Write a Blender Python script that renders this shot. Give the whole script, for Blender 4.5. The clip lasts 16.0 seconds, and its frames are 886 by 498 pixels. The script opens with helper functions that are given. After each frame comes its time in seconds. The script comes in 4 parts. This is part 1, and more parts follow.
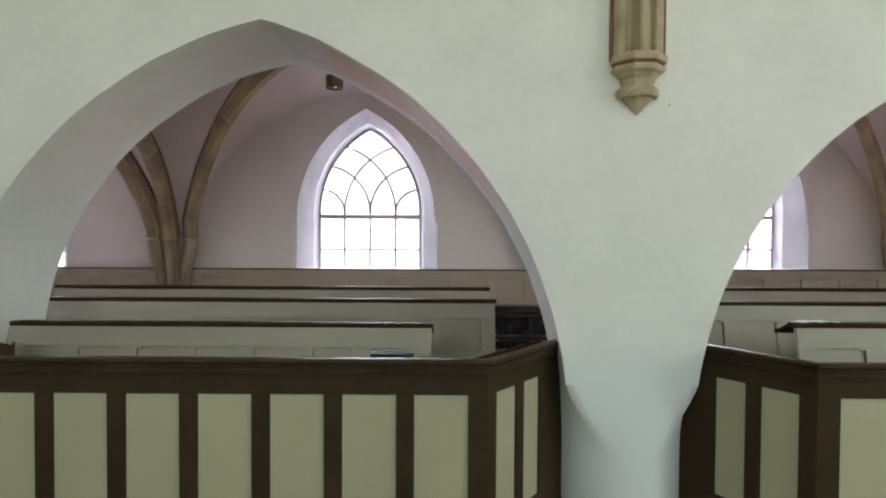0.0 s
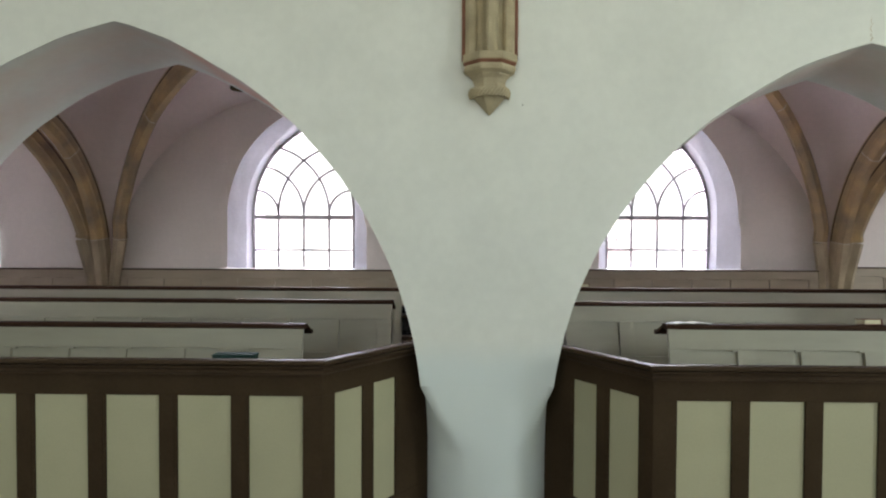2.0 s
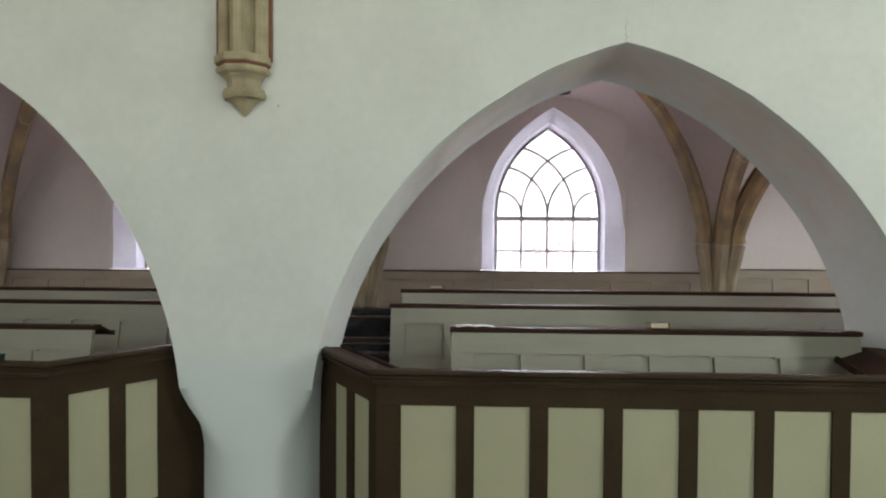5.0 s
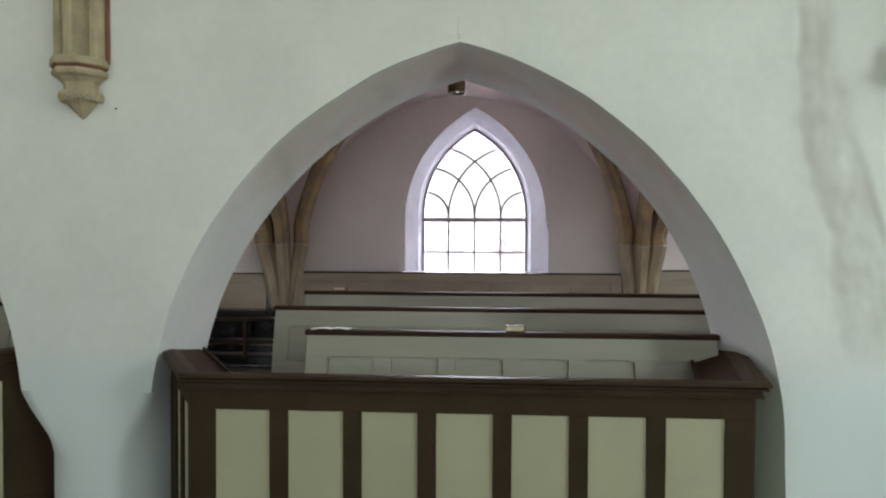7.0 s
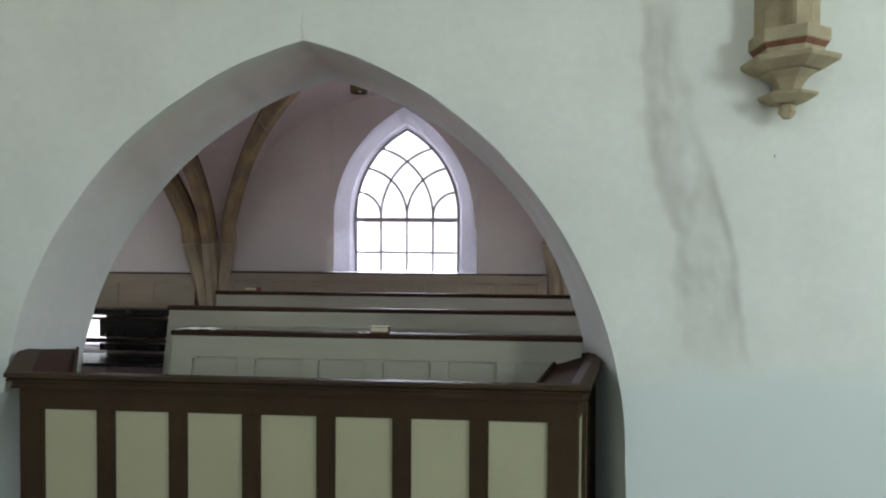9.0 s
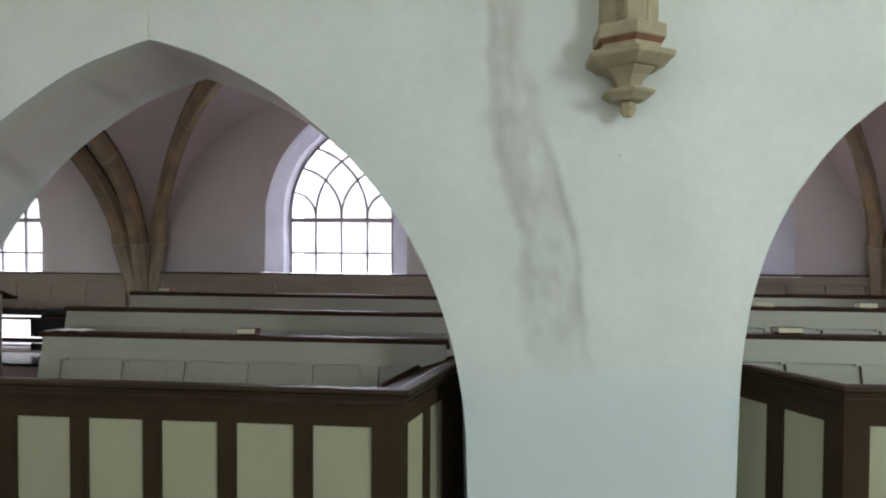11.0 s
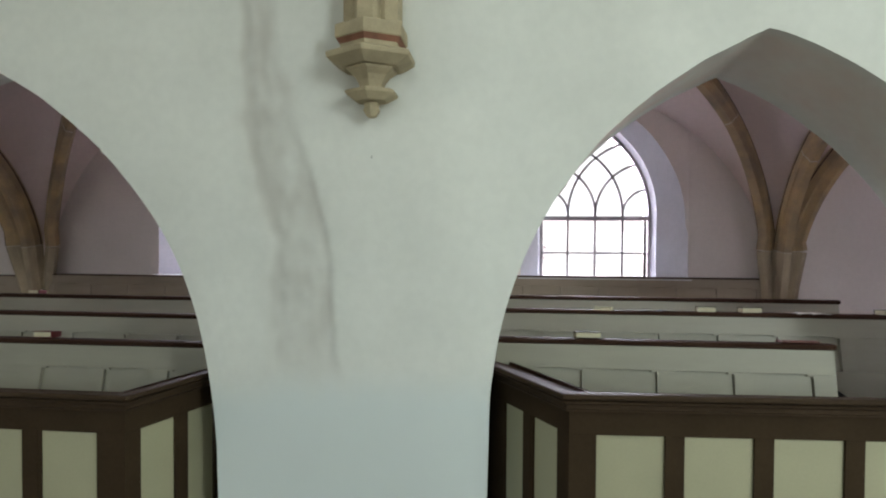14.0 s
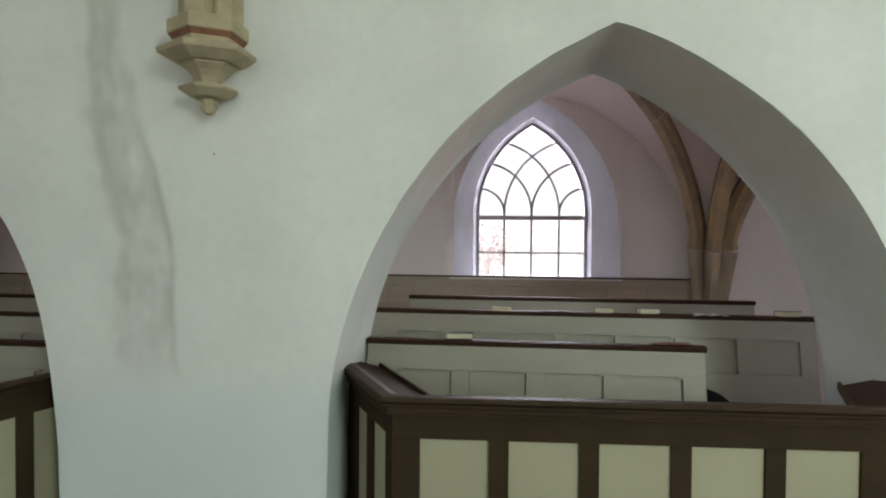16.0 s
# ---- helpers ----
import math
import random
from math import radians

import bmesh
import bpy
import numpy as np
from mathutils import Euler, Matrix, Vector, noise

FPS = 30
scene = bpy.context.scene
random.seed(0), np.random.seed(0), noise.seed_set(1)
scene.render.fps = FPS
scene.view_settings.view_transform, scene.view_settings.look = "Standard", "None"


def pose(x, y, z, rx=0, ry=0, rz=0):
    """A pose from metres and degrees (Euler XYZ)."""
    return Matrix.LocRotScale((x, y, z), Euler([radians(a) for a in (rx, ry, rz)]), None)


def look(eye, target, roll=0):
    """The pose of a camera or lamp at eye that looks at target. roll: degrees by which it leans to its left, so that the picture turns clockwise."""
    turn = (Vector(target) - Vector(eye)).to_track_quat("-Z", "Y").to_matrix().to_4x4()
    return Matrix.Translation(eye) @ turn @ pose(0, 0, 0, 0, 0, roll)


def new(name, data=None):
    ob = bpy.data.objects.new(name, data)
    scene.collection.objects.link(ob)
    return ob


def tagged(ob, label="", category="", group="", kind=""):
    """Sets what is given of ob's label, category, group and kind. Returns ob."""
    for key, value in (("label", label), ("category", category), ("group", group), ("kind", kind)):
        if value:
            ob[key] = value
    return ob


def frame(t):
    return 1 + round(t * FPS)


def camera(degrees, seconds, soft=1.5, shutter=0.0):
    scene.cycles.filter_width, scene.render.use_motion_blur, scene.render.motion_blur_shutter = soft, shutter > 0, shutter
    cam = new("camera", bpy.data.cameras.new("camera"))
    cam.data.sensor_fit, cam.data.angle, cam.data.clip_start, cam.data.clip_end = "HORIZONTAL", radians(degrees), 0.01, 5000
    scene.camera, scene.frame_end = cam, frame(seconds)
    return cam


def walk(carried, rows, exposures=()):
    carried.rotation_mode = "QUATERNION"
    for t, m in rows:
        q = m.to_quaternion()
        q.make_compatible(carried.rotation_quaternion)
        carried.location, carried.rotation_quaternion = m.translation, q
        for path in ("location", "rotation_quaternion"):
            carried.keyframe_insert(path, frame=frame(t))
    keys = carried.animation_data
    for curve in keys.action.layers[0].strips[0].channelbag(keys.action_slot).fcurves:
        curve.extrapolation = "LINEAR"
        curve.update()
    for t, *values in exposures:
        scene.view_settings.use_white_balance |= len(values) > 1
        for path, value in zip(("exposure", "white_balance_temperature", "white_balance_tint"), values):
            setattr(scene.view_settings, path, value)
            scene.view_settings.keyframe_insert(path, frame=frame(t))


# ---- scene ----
cam = camera(72.9, 16.0, soft=2.1)
METRES, EYE, TILT, LEAN, TURN = 8.0, 1.85, 0.0, 0.0, 0.0
ROWS = [
    (0.0, 0.0, 0.0, 0.0, 0.01, -1.31, -0.34),
    (0.5, 0.0289, 0.0007, -0.0002, 0.21, -1.3, -0.32),
    (1.0, 0.0607, 0.0012, 0.0001, 0.42, -1.31, -0.33),
    (1.5, 0.091, 0.0014, 0.0005, 0.61, -1.3, -0.31),
    (2.0, 0.1242, 0.0018, 0.0013, 0.82, -1.31, -0.3),
    (2.5, 0.1548, 0.0023, 0.0019, 0.99, -1.32, -0.32),
    (3.0, 0.1886, 0.0034, 0.0026, 1.17, -1.35, -0.33),
    (3.5, 0.2214, 0.0044, 0.0029, 1.37, -1.35, -0.35),
    (4.0, 0.2571, 0.0062, 0.0035, 1.57, -1.35, -0.36),
    (6.5, 0.4296, 0.0175, 0.0054, 2.8, -1.28, -0.3),
    (7.0, 0.4633, 0.0204, 0.0063, 3.06, -1.3, -0.26),
    (7.5, 0.4932, 0.0233, 0.0064, 3.25, -1.25, -0.27),
    (8.0, 0.5256, 0.0255, 0.0074, 3.53, -1.3, -0.25),
    (8.5, 0.5555, 0.0286, 0.0067, 3.74, -1.26, -0.35),
    (9.0, 0.5877, 0.0321, 0.0069, 3.99, -1.28, -0.33),
    (11.5, 0.7371, 0.0524, 0.009, 5.12, -1.29, -0.35),
    (12.0, 0.7674, 0.0561, 0.0096, 5.29, -1.29, -0.34),
    (12.5, 0.7966, 0.06, 0.0101, 5.46, -1.3, -0.31),
    (13.0, 0.8285, 0.064, 0.0108, 5.62, -1.3, -0.35),
    (13.5, 0.8567, 0.0682, 0.011, 5.8, -1.27, -0.34),
    (14.0, 0.8854, 0.0728, 0.0107, 5.98, -1.19, -0.34),
    (14.5, 0.9113, 0.0772, 0.0104, 6.13, -1.15, -0.34),
    (15.0, 0.9393, 0.0825, 0.0108, 6.3, -1.19, -0.36),
    (15.5, 0.9649, 0.0876, 0.0107, 6.44, -1.2, -0.38),
    (16.0, 0.9941, 0.0928, 0.0109, 6.63, -1.22, -0.43),
]
walk(cam, [(t, pose(0, 0, EYE, TILT, LEAN, TURN) @ pose(METRES * x, METRES * y, METRES * z, 90 + pitch, roll, yaw)) for t, x, y, z, yaw, pitch, roll in ROWS], exposures=[(0.0, 1.46, 6500, 10), (4.0, 1.28, 6550, 11), (6.5, 1.16, 6400, 10), (9.0, 0.93, 6150, 10), (12.0, 0.84, 6250, 12), (14.0, 0.76, 6450, 11), (16.0, 0.60, 6550, 10)])

# ---- sky, sun, lamps in the window openings ----
world = bpy.data.worlds.new("sky")
scene.world = world
world.use_nodes = True
wn = world.node_tree.nodes
sky = wn.new("ShaderNodeTexSky")
sky.sky_type, sky.sun_disc = "NISHITA", False
sky.sun_elevation, sky.sun_rotation = radians(44), radians(238)
world.node_tree.links.new(sky.outputs[0], wn["Background"].inputs[0])
wn["Background"].inputs[1].default_value = 0.15
sun_data = bpy.data.lights.new("sun", "SUN")
sun_data.energy, sun_data.angle, sun_data.color = 5.0, radians(0.6), (1, 0.95, 0.88)
sun = new("sun", sun_data)
sun.matrix_world = look((-26, -16, 30), (0, 0, 0))

AISLE_LIGHT, NAVE_LIGHT = (145.0, 142.0, 172.0, 192.0, 175.0), (46.0, 30.0, 235.0)
NAVE_TINT = ((0.96, 1.0, 0.85), (0.94, 1.0, 0.88), (0.88, 1.0, 0.95))


def window_lamp(name, x, y, z, width, height, watts, colour, facing):
    data = bpy.data.lights.new(name, "AREA")
    data.shape, data.size, data.size_y = "RECTANGLE", width, height
    data.energy, data.color = watts, colour
    ob = new(name, data)
    ob.matrix_world = look((x, y, z), (x, y + facing, z - 0.12))
    return ob


# ---- materials ----
def material(name, colour, rough=0.6, metal=0.0, vary=0.12, scale=3.0, grain=60.0, bump=0.15, stretch=(1, 1, 1), tint=None, coat=0.0, per_object=0.0, rough_vary=0.1, spec=0.5):
    m = bpy.data.materials.new(name)
    m.use_nodes = True
    n, l = m.node_tree.nodes, m.node_tree.links
    b = n["Principled BSDF"]
    co = n.new("ShaderNodeTexCoord")
    mp = n.new("ShaderNodeMapping")
    mp.inputs["Scale"].default_value = stretch
    l.new(co.outputs["Object"], mp.inputs[0])
    big, fine = n.new("ShaderNodeTexNoise"), n.new("ShaderNodeTexNoise")
    big.inputs["Scale"].default_value, big.inputs["Detail"].default_value = scale, 6
    fine.inputs["Scale"].default_value, fine.inputs["Detail"].default_value = grain, 4
    for t in (big, fine):
        l.new(mp.outputs[0], t.inputs["Vector"])
    ramp = n.new("ShaderNodeValToRGB")
    dark = [c * (1 - vary) for c in (tint or colour)]
    ramp.color_ramp.elements[0].color, ramp.color_ramp.elements[0].position = (*dark, 1), 0.3
    ramp.color_ramp.elements[1].color, ramp.color_ramp.elements[1].position = (*[min(1, c * (1 + vary * 0.5)) for c in colour], 1), 0.7
    l.new(big.outputs[0], ramp.inputs[0])
    mix = n.new("ShaderNodeMix")
    mix.data_type, mix.blend_type = "RGBA", "MULTIPLY"
    mix.inputs[0].default_value = 0.5
    ramp2 = n.new("ShaderNodeValToRGB")
    ramp2.color_ramp.elements[0].color, ramp2.color_ramp.elements[0].position = (1 - vary, 1 - vary, 1 - vary, 1), 0.35
    ramp2.color_ramp.elements[1].position = 0.65
    l.new(fine.outputs[0], ramp2.inputs[0])
    l.new(ramp.outputs[0], mix.inputs[6])
    l.new(ramp2.outputs[0], mix.inputs[7])
    last = mix.outputs[2]
    if per_object:
        info, hsv, rng = n.new("ShaderNodeObjectInfo"), n.new("ShaderNodeHueSaturation"), n.new("ShaderNodeMapRange")
        rng.inputs[3].default_value, rng.inputs[4].default_value = 1 - per_object, 1 + per_object
        l.new(info.outputs["Random"], rng.inputs[0])
        l.new(rng.outputs[0], hsv.inputs["Value"])
        l.new(last, hsv.inputs["Color"])
        last = hsv.outputs[0]
    l.new(last, b.inputs["Base Color"])
    rr = n.new("ShaderNodeMapRange")
    rr.inputs[3].default_value, rr.inputs[4].default_value = max(0.05, rough - rough_vary), min(1, rough + rough_vary)
    l.new(big.outputs[0], rr.inputs[0])
    l.new(rr.outputs[0], b.inputs["Roughness"])
    b.inputs["Metallic"].default_value = metal
    b.inputs["Specular IOR Level"].default_value = spec
    b.inputs["Coat Weight"].default_value = coat
    b.inputs["Coat Roughness"].default_value = 0.25
    bp = n.new("ShaderNodeBump")
    bp.inputs["Strength"].default_value, bp.inputs["Distance"].default_value = bump, 0.004
    add = n.new("ShaderNodeMath")
    l.new(fine.outputs[0], add.inputs[0])
    l.new(big.outputs[0], add.inputs[1])
    l.new(add.outputs[0], bp.inputs["Height"])
    l.new(bp.outputs[0], b.inputs["Normal"])
    return m


PLASTER = material("limewash_plaster", (0.76, 0.765, 0.72), 0.85, vary=0.07, scale=1.7, grain=17, bump=0.2)
NAVE_PLASTER = PLASTER.copy()
NAVE_PLASTER.name = "nave_limewash"
_n, _l = NAVE_PLASTER.node_tree.nodes, NAVE_PLASTER.node_tree.links
_b = _n["Principled BSDF"]
_base = _b.inputs["Base Color"].links[0].from_socket
_att, _sep, _m1, _m2 = _n.new("ShaderNodeAttribute"), _n.new("ShaderNodeSeparateColor"), _n.new("ShaderNodeMix"), _n.new("ShaderNodeMix")
_att.attribute_name = "coat"
_l.new(_att.outputs["Color"], _sep.inputs[0])
_m3 = _n.new("ShaderNodeMix")
# repair grey, lower coat, and warm reflected light painted as a reddish tint
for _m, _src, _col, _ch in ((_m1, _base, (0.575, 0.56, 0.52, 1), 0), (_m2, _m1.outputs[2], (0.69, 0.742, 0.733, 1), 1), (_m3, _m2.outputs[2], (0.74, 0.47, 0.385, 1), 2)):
    _m.data_type = "RGBA"
    _m.inputs[7].default_value = _col
    _l.new(_sep.outputs[_ch], _m.inputs[0])
    _l.new(_src, _m.inputs[6])
_l.new(_m3.outputs[2], _b.inputs["Base Color"])
AISLE_PLASTER = material("aisle_plaster", (0.775, 0.70, 0.67), 0.88, vary=0.07, scale=1.3, grain=22, bump=0.35)
# reveal plaster with the sky's bluish light and toned-down glare put into its colour
REVEAL = material("daylight_tinted_reveal", (0.535, 0.535, 0.575), 0.88, vary=0.10, scale=2.5, grain=24, bump=0.4)
VAULT_PLASTER = material("vault_plaster", (0.735, 0.62, 0.59), 0.9, vary=0.08, scale=1.0, grain=20, bump=0.4)
SAND = material("sandstone", (0.49, 0.41, 0.27), 0.85, vary=0.16, scale=7, grain=110, bump=0.35, tint=(0.42, 0.35, 0.235))
RIB_STONE = material("rib_sandstone", (0.48, 0.335, 0.17), 0.85, vary=0.22, scale=4, grain=90, bump=0.35, tint=(0.32, 0.26, 0.19))
SHAFT_STONE = material("weathered_shaft_stone", (0.48, 0.385, 0.26), 0.88, vary=0.2, scale=6, grain=90, bump=0.35, stretch=(1, 1, 0.4), tint=(0.40, 0.325, 0.23))
MORTAR = material("mortar", (0.55, 0.48, 0.38), 0.9)
RED = material("red_ochre_paint", (0.27, 0.12, 0.075), 0.8, vary=0.25, scale=14)
BROWN = material("brown_paint", (0.056, 0.037, 0.022), 0.75, spec=0.05, vary=0.2, scale=3, grain=45, bump=0.12, stretch=(1, 1, 1), rough_vary=0.08)
BROWN_CAP = material("brown_rail_paint", (0.066, 0.043, 0.027), 0.55, spec=0.06, vary=0.25, scale=3, grain=45, bump=0.12, rough_vary=0.1)
CAP = material("dark_cap_wood", (0.060, 0.032, 0.022), 0.62, spec=0.03, vary=0.25, scale=4, grain=60, bump=0.08)
OLIVE = material("olive_panel_paint", (0.44, 0.418, 0.28), 0.5, vary=0.06, scale=2.2, grain=70, bump=0.06, per_object=0.035)
GREEN = material("pew_grey_green_paint", (0.342, 0.318, 0.252), 0.5, vary=0.08, scale=2, grain=(50), bump=0.1, stretch=(1, 1, 6), per_object=0.03)
TAUPE = material("taupe_bench_paint", (0.36, 0.29, 0.215), 0.55, vary=0.1, scale=2, grain=50, bump=0.1, stretch=(1, 1, 6), per_object=0.03)
BLACKWOOD = material("black_stained_wood", (0.016, 0.014, 0.015), 0.25, vary=0.3, scale=5, bump=0.08)
IRON = material("leaded_iron", (0.42, 0.385, 0.40), 0.6, vary=0.2, scale=8)
BRASS = material("aged_brass", (0.12, 0.085, 0.035), 0.35, metal=0.9, vary=0.25, scale=12)
BULB = material("frosted_bulb", (0.85, 0.84, 0.8), 0.2, vary=0.02)
PAGE = material("book_pages", (0.66, 0.60, 0.42), 0.8, vary=0.08, scale=8, grain=200, stretch=(1, 1, 12))
PAPER = material("white_paper", (0.8, 0.79, 0.74), 0.8, vary=0.04)
COVER = material("black_book_cover", (0.03, 0.028, 0.028), 0.8, vary=0.2, spec=0.2)
LINE = material("dark_brown_line_paint", (0.075, 0.05, 0.04), 0.85, vary=0.3, scale=9, spec=0.1)
COVER_RED = material("red_book_cover", (0.14, 0.022, 0.02), 0.7, vary=0.2)
CLOTH = material("dark_green_box_paint", (0.024, 0.058, 0.05), 0.8, vary=0.3, scale=30, spec=0.12)
FLOOR = material("stone_floor", (0.28, 0.25, 0.21), 0.7, vary=0.2, scale=2, grain=30)
# ground, roof, leaf, bark and glass whitened: overexposed glare put into their colours
BLEACHED_GROUND = material("bleached_ground", (0.66, 0.64, 0.60), 0.95, vary=0.15, scale=1, grain=30)
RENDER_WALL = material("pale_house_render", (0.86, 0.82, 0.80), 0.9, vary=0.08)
ROOF = material("bleached_roof", (0.7, 0.6, 0.56), 0.9, vary=0.2)
LEAF = material("bleached_leaf", (0.74, 0.60, 0.60), 0.7, vary=0.3)
BARK = material("bleached_bark", (0.6, 0.52, 0.50), 0.9, vary=0.3)
BLEACHED_GLASS = material("bleached_house_glass", (0.66, 0.65, 0.66), 0.5)

pane_mat = bpy.data.materials.new("window_glass")
pane_mat.use_nodes = True
_n, _l = pane_mat.node_tree.nodes, pane_mat.node_tree.links
_mix, _tr, _gl = _n.new("ShaderNodeMixShader"), _n.new("ShaderNodeBsdfTransparent"), _n.new("ShaderNodeBsdfGlossy")
_tr.inputs[0].default_value = (0.97, 0.98, 0.97, 1)
_gl.inputs["Roughness"].default_value = 0.05
_mix.inputs[0].default_value = 0.05
_l.new(_tr.outputs[0], _mix.inputs[1])
_l.new(_gl.outputs[0], _mix.inputs[2])
_l.new(_mix.outputs[0], _n["Material Output"].inputs[0])


# ---- building helpers ----
def part(name, bm, mat, parent=None, label="", smooth=False):
    me = bpy.data.meshes.new(name)
    bmesh.ops.recalc_face_normals(bm, faces=bm.faces)
    if smooth:
        for f in bm.faces:
            f.smooth = True
    bm.to_mesh(me)
    bm.free()
    me.materials.append(mat)
    ob = new(name, me)
    if parent:
        ob.parent = parent
    if label:
        ob["label"] = label
    return ob


def empty(name, m=None):
    ob = new(name)
    ob.empty_display_size = 0.1
    if m is not None:
        ob.matrix_world = m
    return ob


def box(bm, x0, x1, y0, y1, z0, z1, bevel=0.0, shear=0.0):
    """A box; shear moves y by that much for each metre of height above z0."""
    tmp = bmesh.new()
    bmesh.ops.create_cube(tmp, size=1)
    for v in tmp.verts:
        v.co = Vector(((x0 + x1) / 2 + v.co.x * (x1 - x0), (y0 + y1) / 2 + v.co.y * (y1 - y0), (z0 + z1) / 2 + v.co.z * (z1 - z0)))
    if bevel:
        bmesh.ops.bevel(tmp, geom=tmp.edges[:], offset=bevel, segments=2, affect="EDGES", profile=0.6)
    vm = {v: bm.verts.new((v.co.x, v.co.y + shear * (v.co.z - z0), v.co.z)) for v in tmp.verts}
    for f in tmp.faces:
        bm.faces.new([vm[v] for v in f.verts])
    tmp.free()


def boxed(*a, **k):
    bm = bmesh.new()
    box(bm, *a, **k)
    return bm


def prism(bm, outline, x0, x1):
    """Extrudes a closed (y, z) outline along x."""
    a = [bm.verts.new((x0, y, z)) for y, z in outline]
    b = [bm.verts.new((x1, y, z)) for y, z in outline]
    n = len(outline)
    for i in range(n):
        bm.faces.new((a[i], a[(i + 1) % n], b[(i + 1) % n], b[i]))
    bm.faces.new(a)
    bm.faces.new(b[::-1])


def sweep(bm, profile, path, ups=None, cap=True, scales=None):
    """Sweeps a closed (side, up) profile along 3D points, keeping 'up' near the given vector."""
    rings = []
    for i, p in enumerate(path):
        d = (path[min(i + 1, len(path) - 1)] - path[max(i - 1, 0)]).normalized()
        up = (ups[i] if ups else Vector((0, 0, 1)))
        side = d.cross(up).normalized()
        u = side.cross(d).normalized()
        k = scales[i] if scales else 1
        rings.append([bm.verts.new(p + side * s * k + u * h * k) for s, h in profile])
    n = len(profile)
    for r, q in zip(rings, rings[1:]):
        for i in range(n):
            bm.faces.new((r[i], r[(i + 1) % n], q[(i + 1) % n], q[i]))
    if cap:
        bm.faces.new(rings[0])
        bm.faces.new(rings[-1][::-1])


def grid(bm, rows, close=False):
    vs = [[bm.verts.new(p) for p in r] for r in rows]
    for r, q in zip(vs, vs[1:]):
        for i in range(len(r) - 1):
            bm.faces.new((r[i], r[i + 1], q[i + 1], q[i]))
    return vs


def lumps(x, z, amount=1.0):
    """Hand-trowelled unevenness."""
    return amount * (0.010 * noise.noise(Vector((x * 0.9, z * 0.9, 3.1))) + 0.005 * noise.noise(Vector((x * 2.6, z * 2.6, 7.7))) + 0.0018 * noise.noise(Vector((x * 8, z * 8, 1.7))))


def smoothstep(a, b, x):
    t = min(1, max(0, (x - a) / (b - a)))
    return t * t * (3 - 2 * t)


# ---- the plan ----
def face_y(x, z=3.0):
    """The arcade wall's nave face: slightly out of line past the second pier, whose foot stands forward."""
    foot = 0.10 * smoothstep(2.3, 0.9, z) * (smoothstep(4.9, 5.5, x) - smoothstep(6.9, 7.4, x))
    return 3.85 - 0.03 * smoothstep(2.0, 3.0, x) + 0.16 * smoothstep(6.6, 7.6, x) - foot


TOP = 7.0


def depth_at(x):
    """Thickness of the arcade wall, which the builders did not keep even."""
    return 0.79 - 0.10 * smoothstep(-0.5, 2.5, x) + 0.06 * smoothstep(5.5, 7.0, x)


# apex x, apex z, left half width, left springing, right half width, right springing; on the nave face and on the aisle face
ARCHES = [(-1.17, 3.22, 2.14, 0.52, 1.98, 0.62), (3.605, 3.068, 1.97, 0.57, 1.905, 0.64), (8.48, 3.062, 1.48, 0.92, 1.55, 0.92)]
ARCHES_BACK = [(-1.12, 3.165, 1.99, 0.81, 1.98, 0.52), (3.61, 3.013, 1.985, 0.43, 1.83, 0.68), (8.45, 2.995, 1.46, 0.90, 1.46, 0.85)]
COLUMN = (1.243, 4.24, 0.418)
COLUMN_TOP, IMPOST = 0.44, 0.89
WALL_Y = 7.55
SHAFTS = [-7.9, -3.30, 1.39, 5.66, 10.10, 14.5]
# centre of the glass, of the splay, inner face, glass plane, half width of glass and of the splay, transom, spring and apex of the glass, spring and apex of the splay, middle bar, sill
WINDOWS = [(-5.64, -5.64, 7.55, 7.96, 0.673, 0.866, 2.089, 2.15, 3.253, 2.06, 3.427, 1.654, 1.41), (-0.967, -0.975, 7.55, 7.96, 0.673, 0.866, 2.089, 2.15, 3.253, 2.06, 3.427, 1.654, 1.41), (3.698, 3.704, 7.55, 7.96, 0.673, 0.866, 2.104, 2.17, 3.276, 2.07, 3.46, 1.683, 1.43), (8.178, 8.203, 7.77, 8.17, 0.662, 0.943, 2.170, 2.22, 3.323, 2.09, 3.52, 1.742, 1.44), (12.75, 12.775, 7.77, 8.17, 0.662, 0.943, 2.170, 2.22, 3.323, 2.09, 3.52, 1.742, 1.44)]


def back_y(x):
    return WALL_Y + 0.22 * smoothstep(5.7, 6.6, x)


def half_arc(half, rise, n):
    """Points (dx, dz) of half a pointed arch from its springing (half, 0) to its apex (0, rise)."""
    r = (half * half + rise * rise) / (2 * half)
    c = half - r
    end = math.acos(-c / r)
    return [(c + r * math.cos(end * i / n), r * math.sin(end * i / n)) for i in range(n + 1)]


# ---- arcade wall between nave and aisle ----
def arch_side(half, rise, low, n):
    """Points (dx, dz) of half a pointed arch, from the height low above its springing up to its apex."""
    r = (half * half + rise * rise) / (2 * half)
    c = half - r
    a0, a1 = math.asin(max(0.0, low) / r), math.acos(-c / r)
    return [(c + r * math.cos(a0 + (a1 - a0) * i / n), r * math.sin(a0 + (a1 - a0) * i / n)) for i in range(n + 1)]


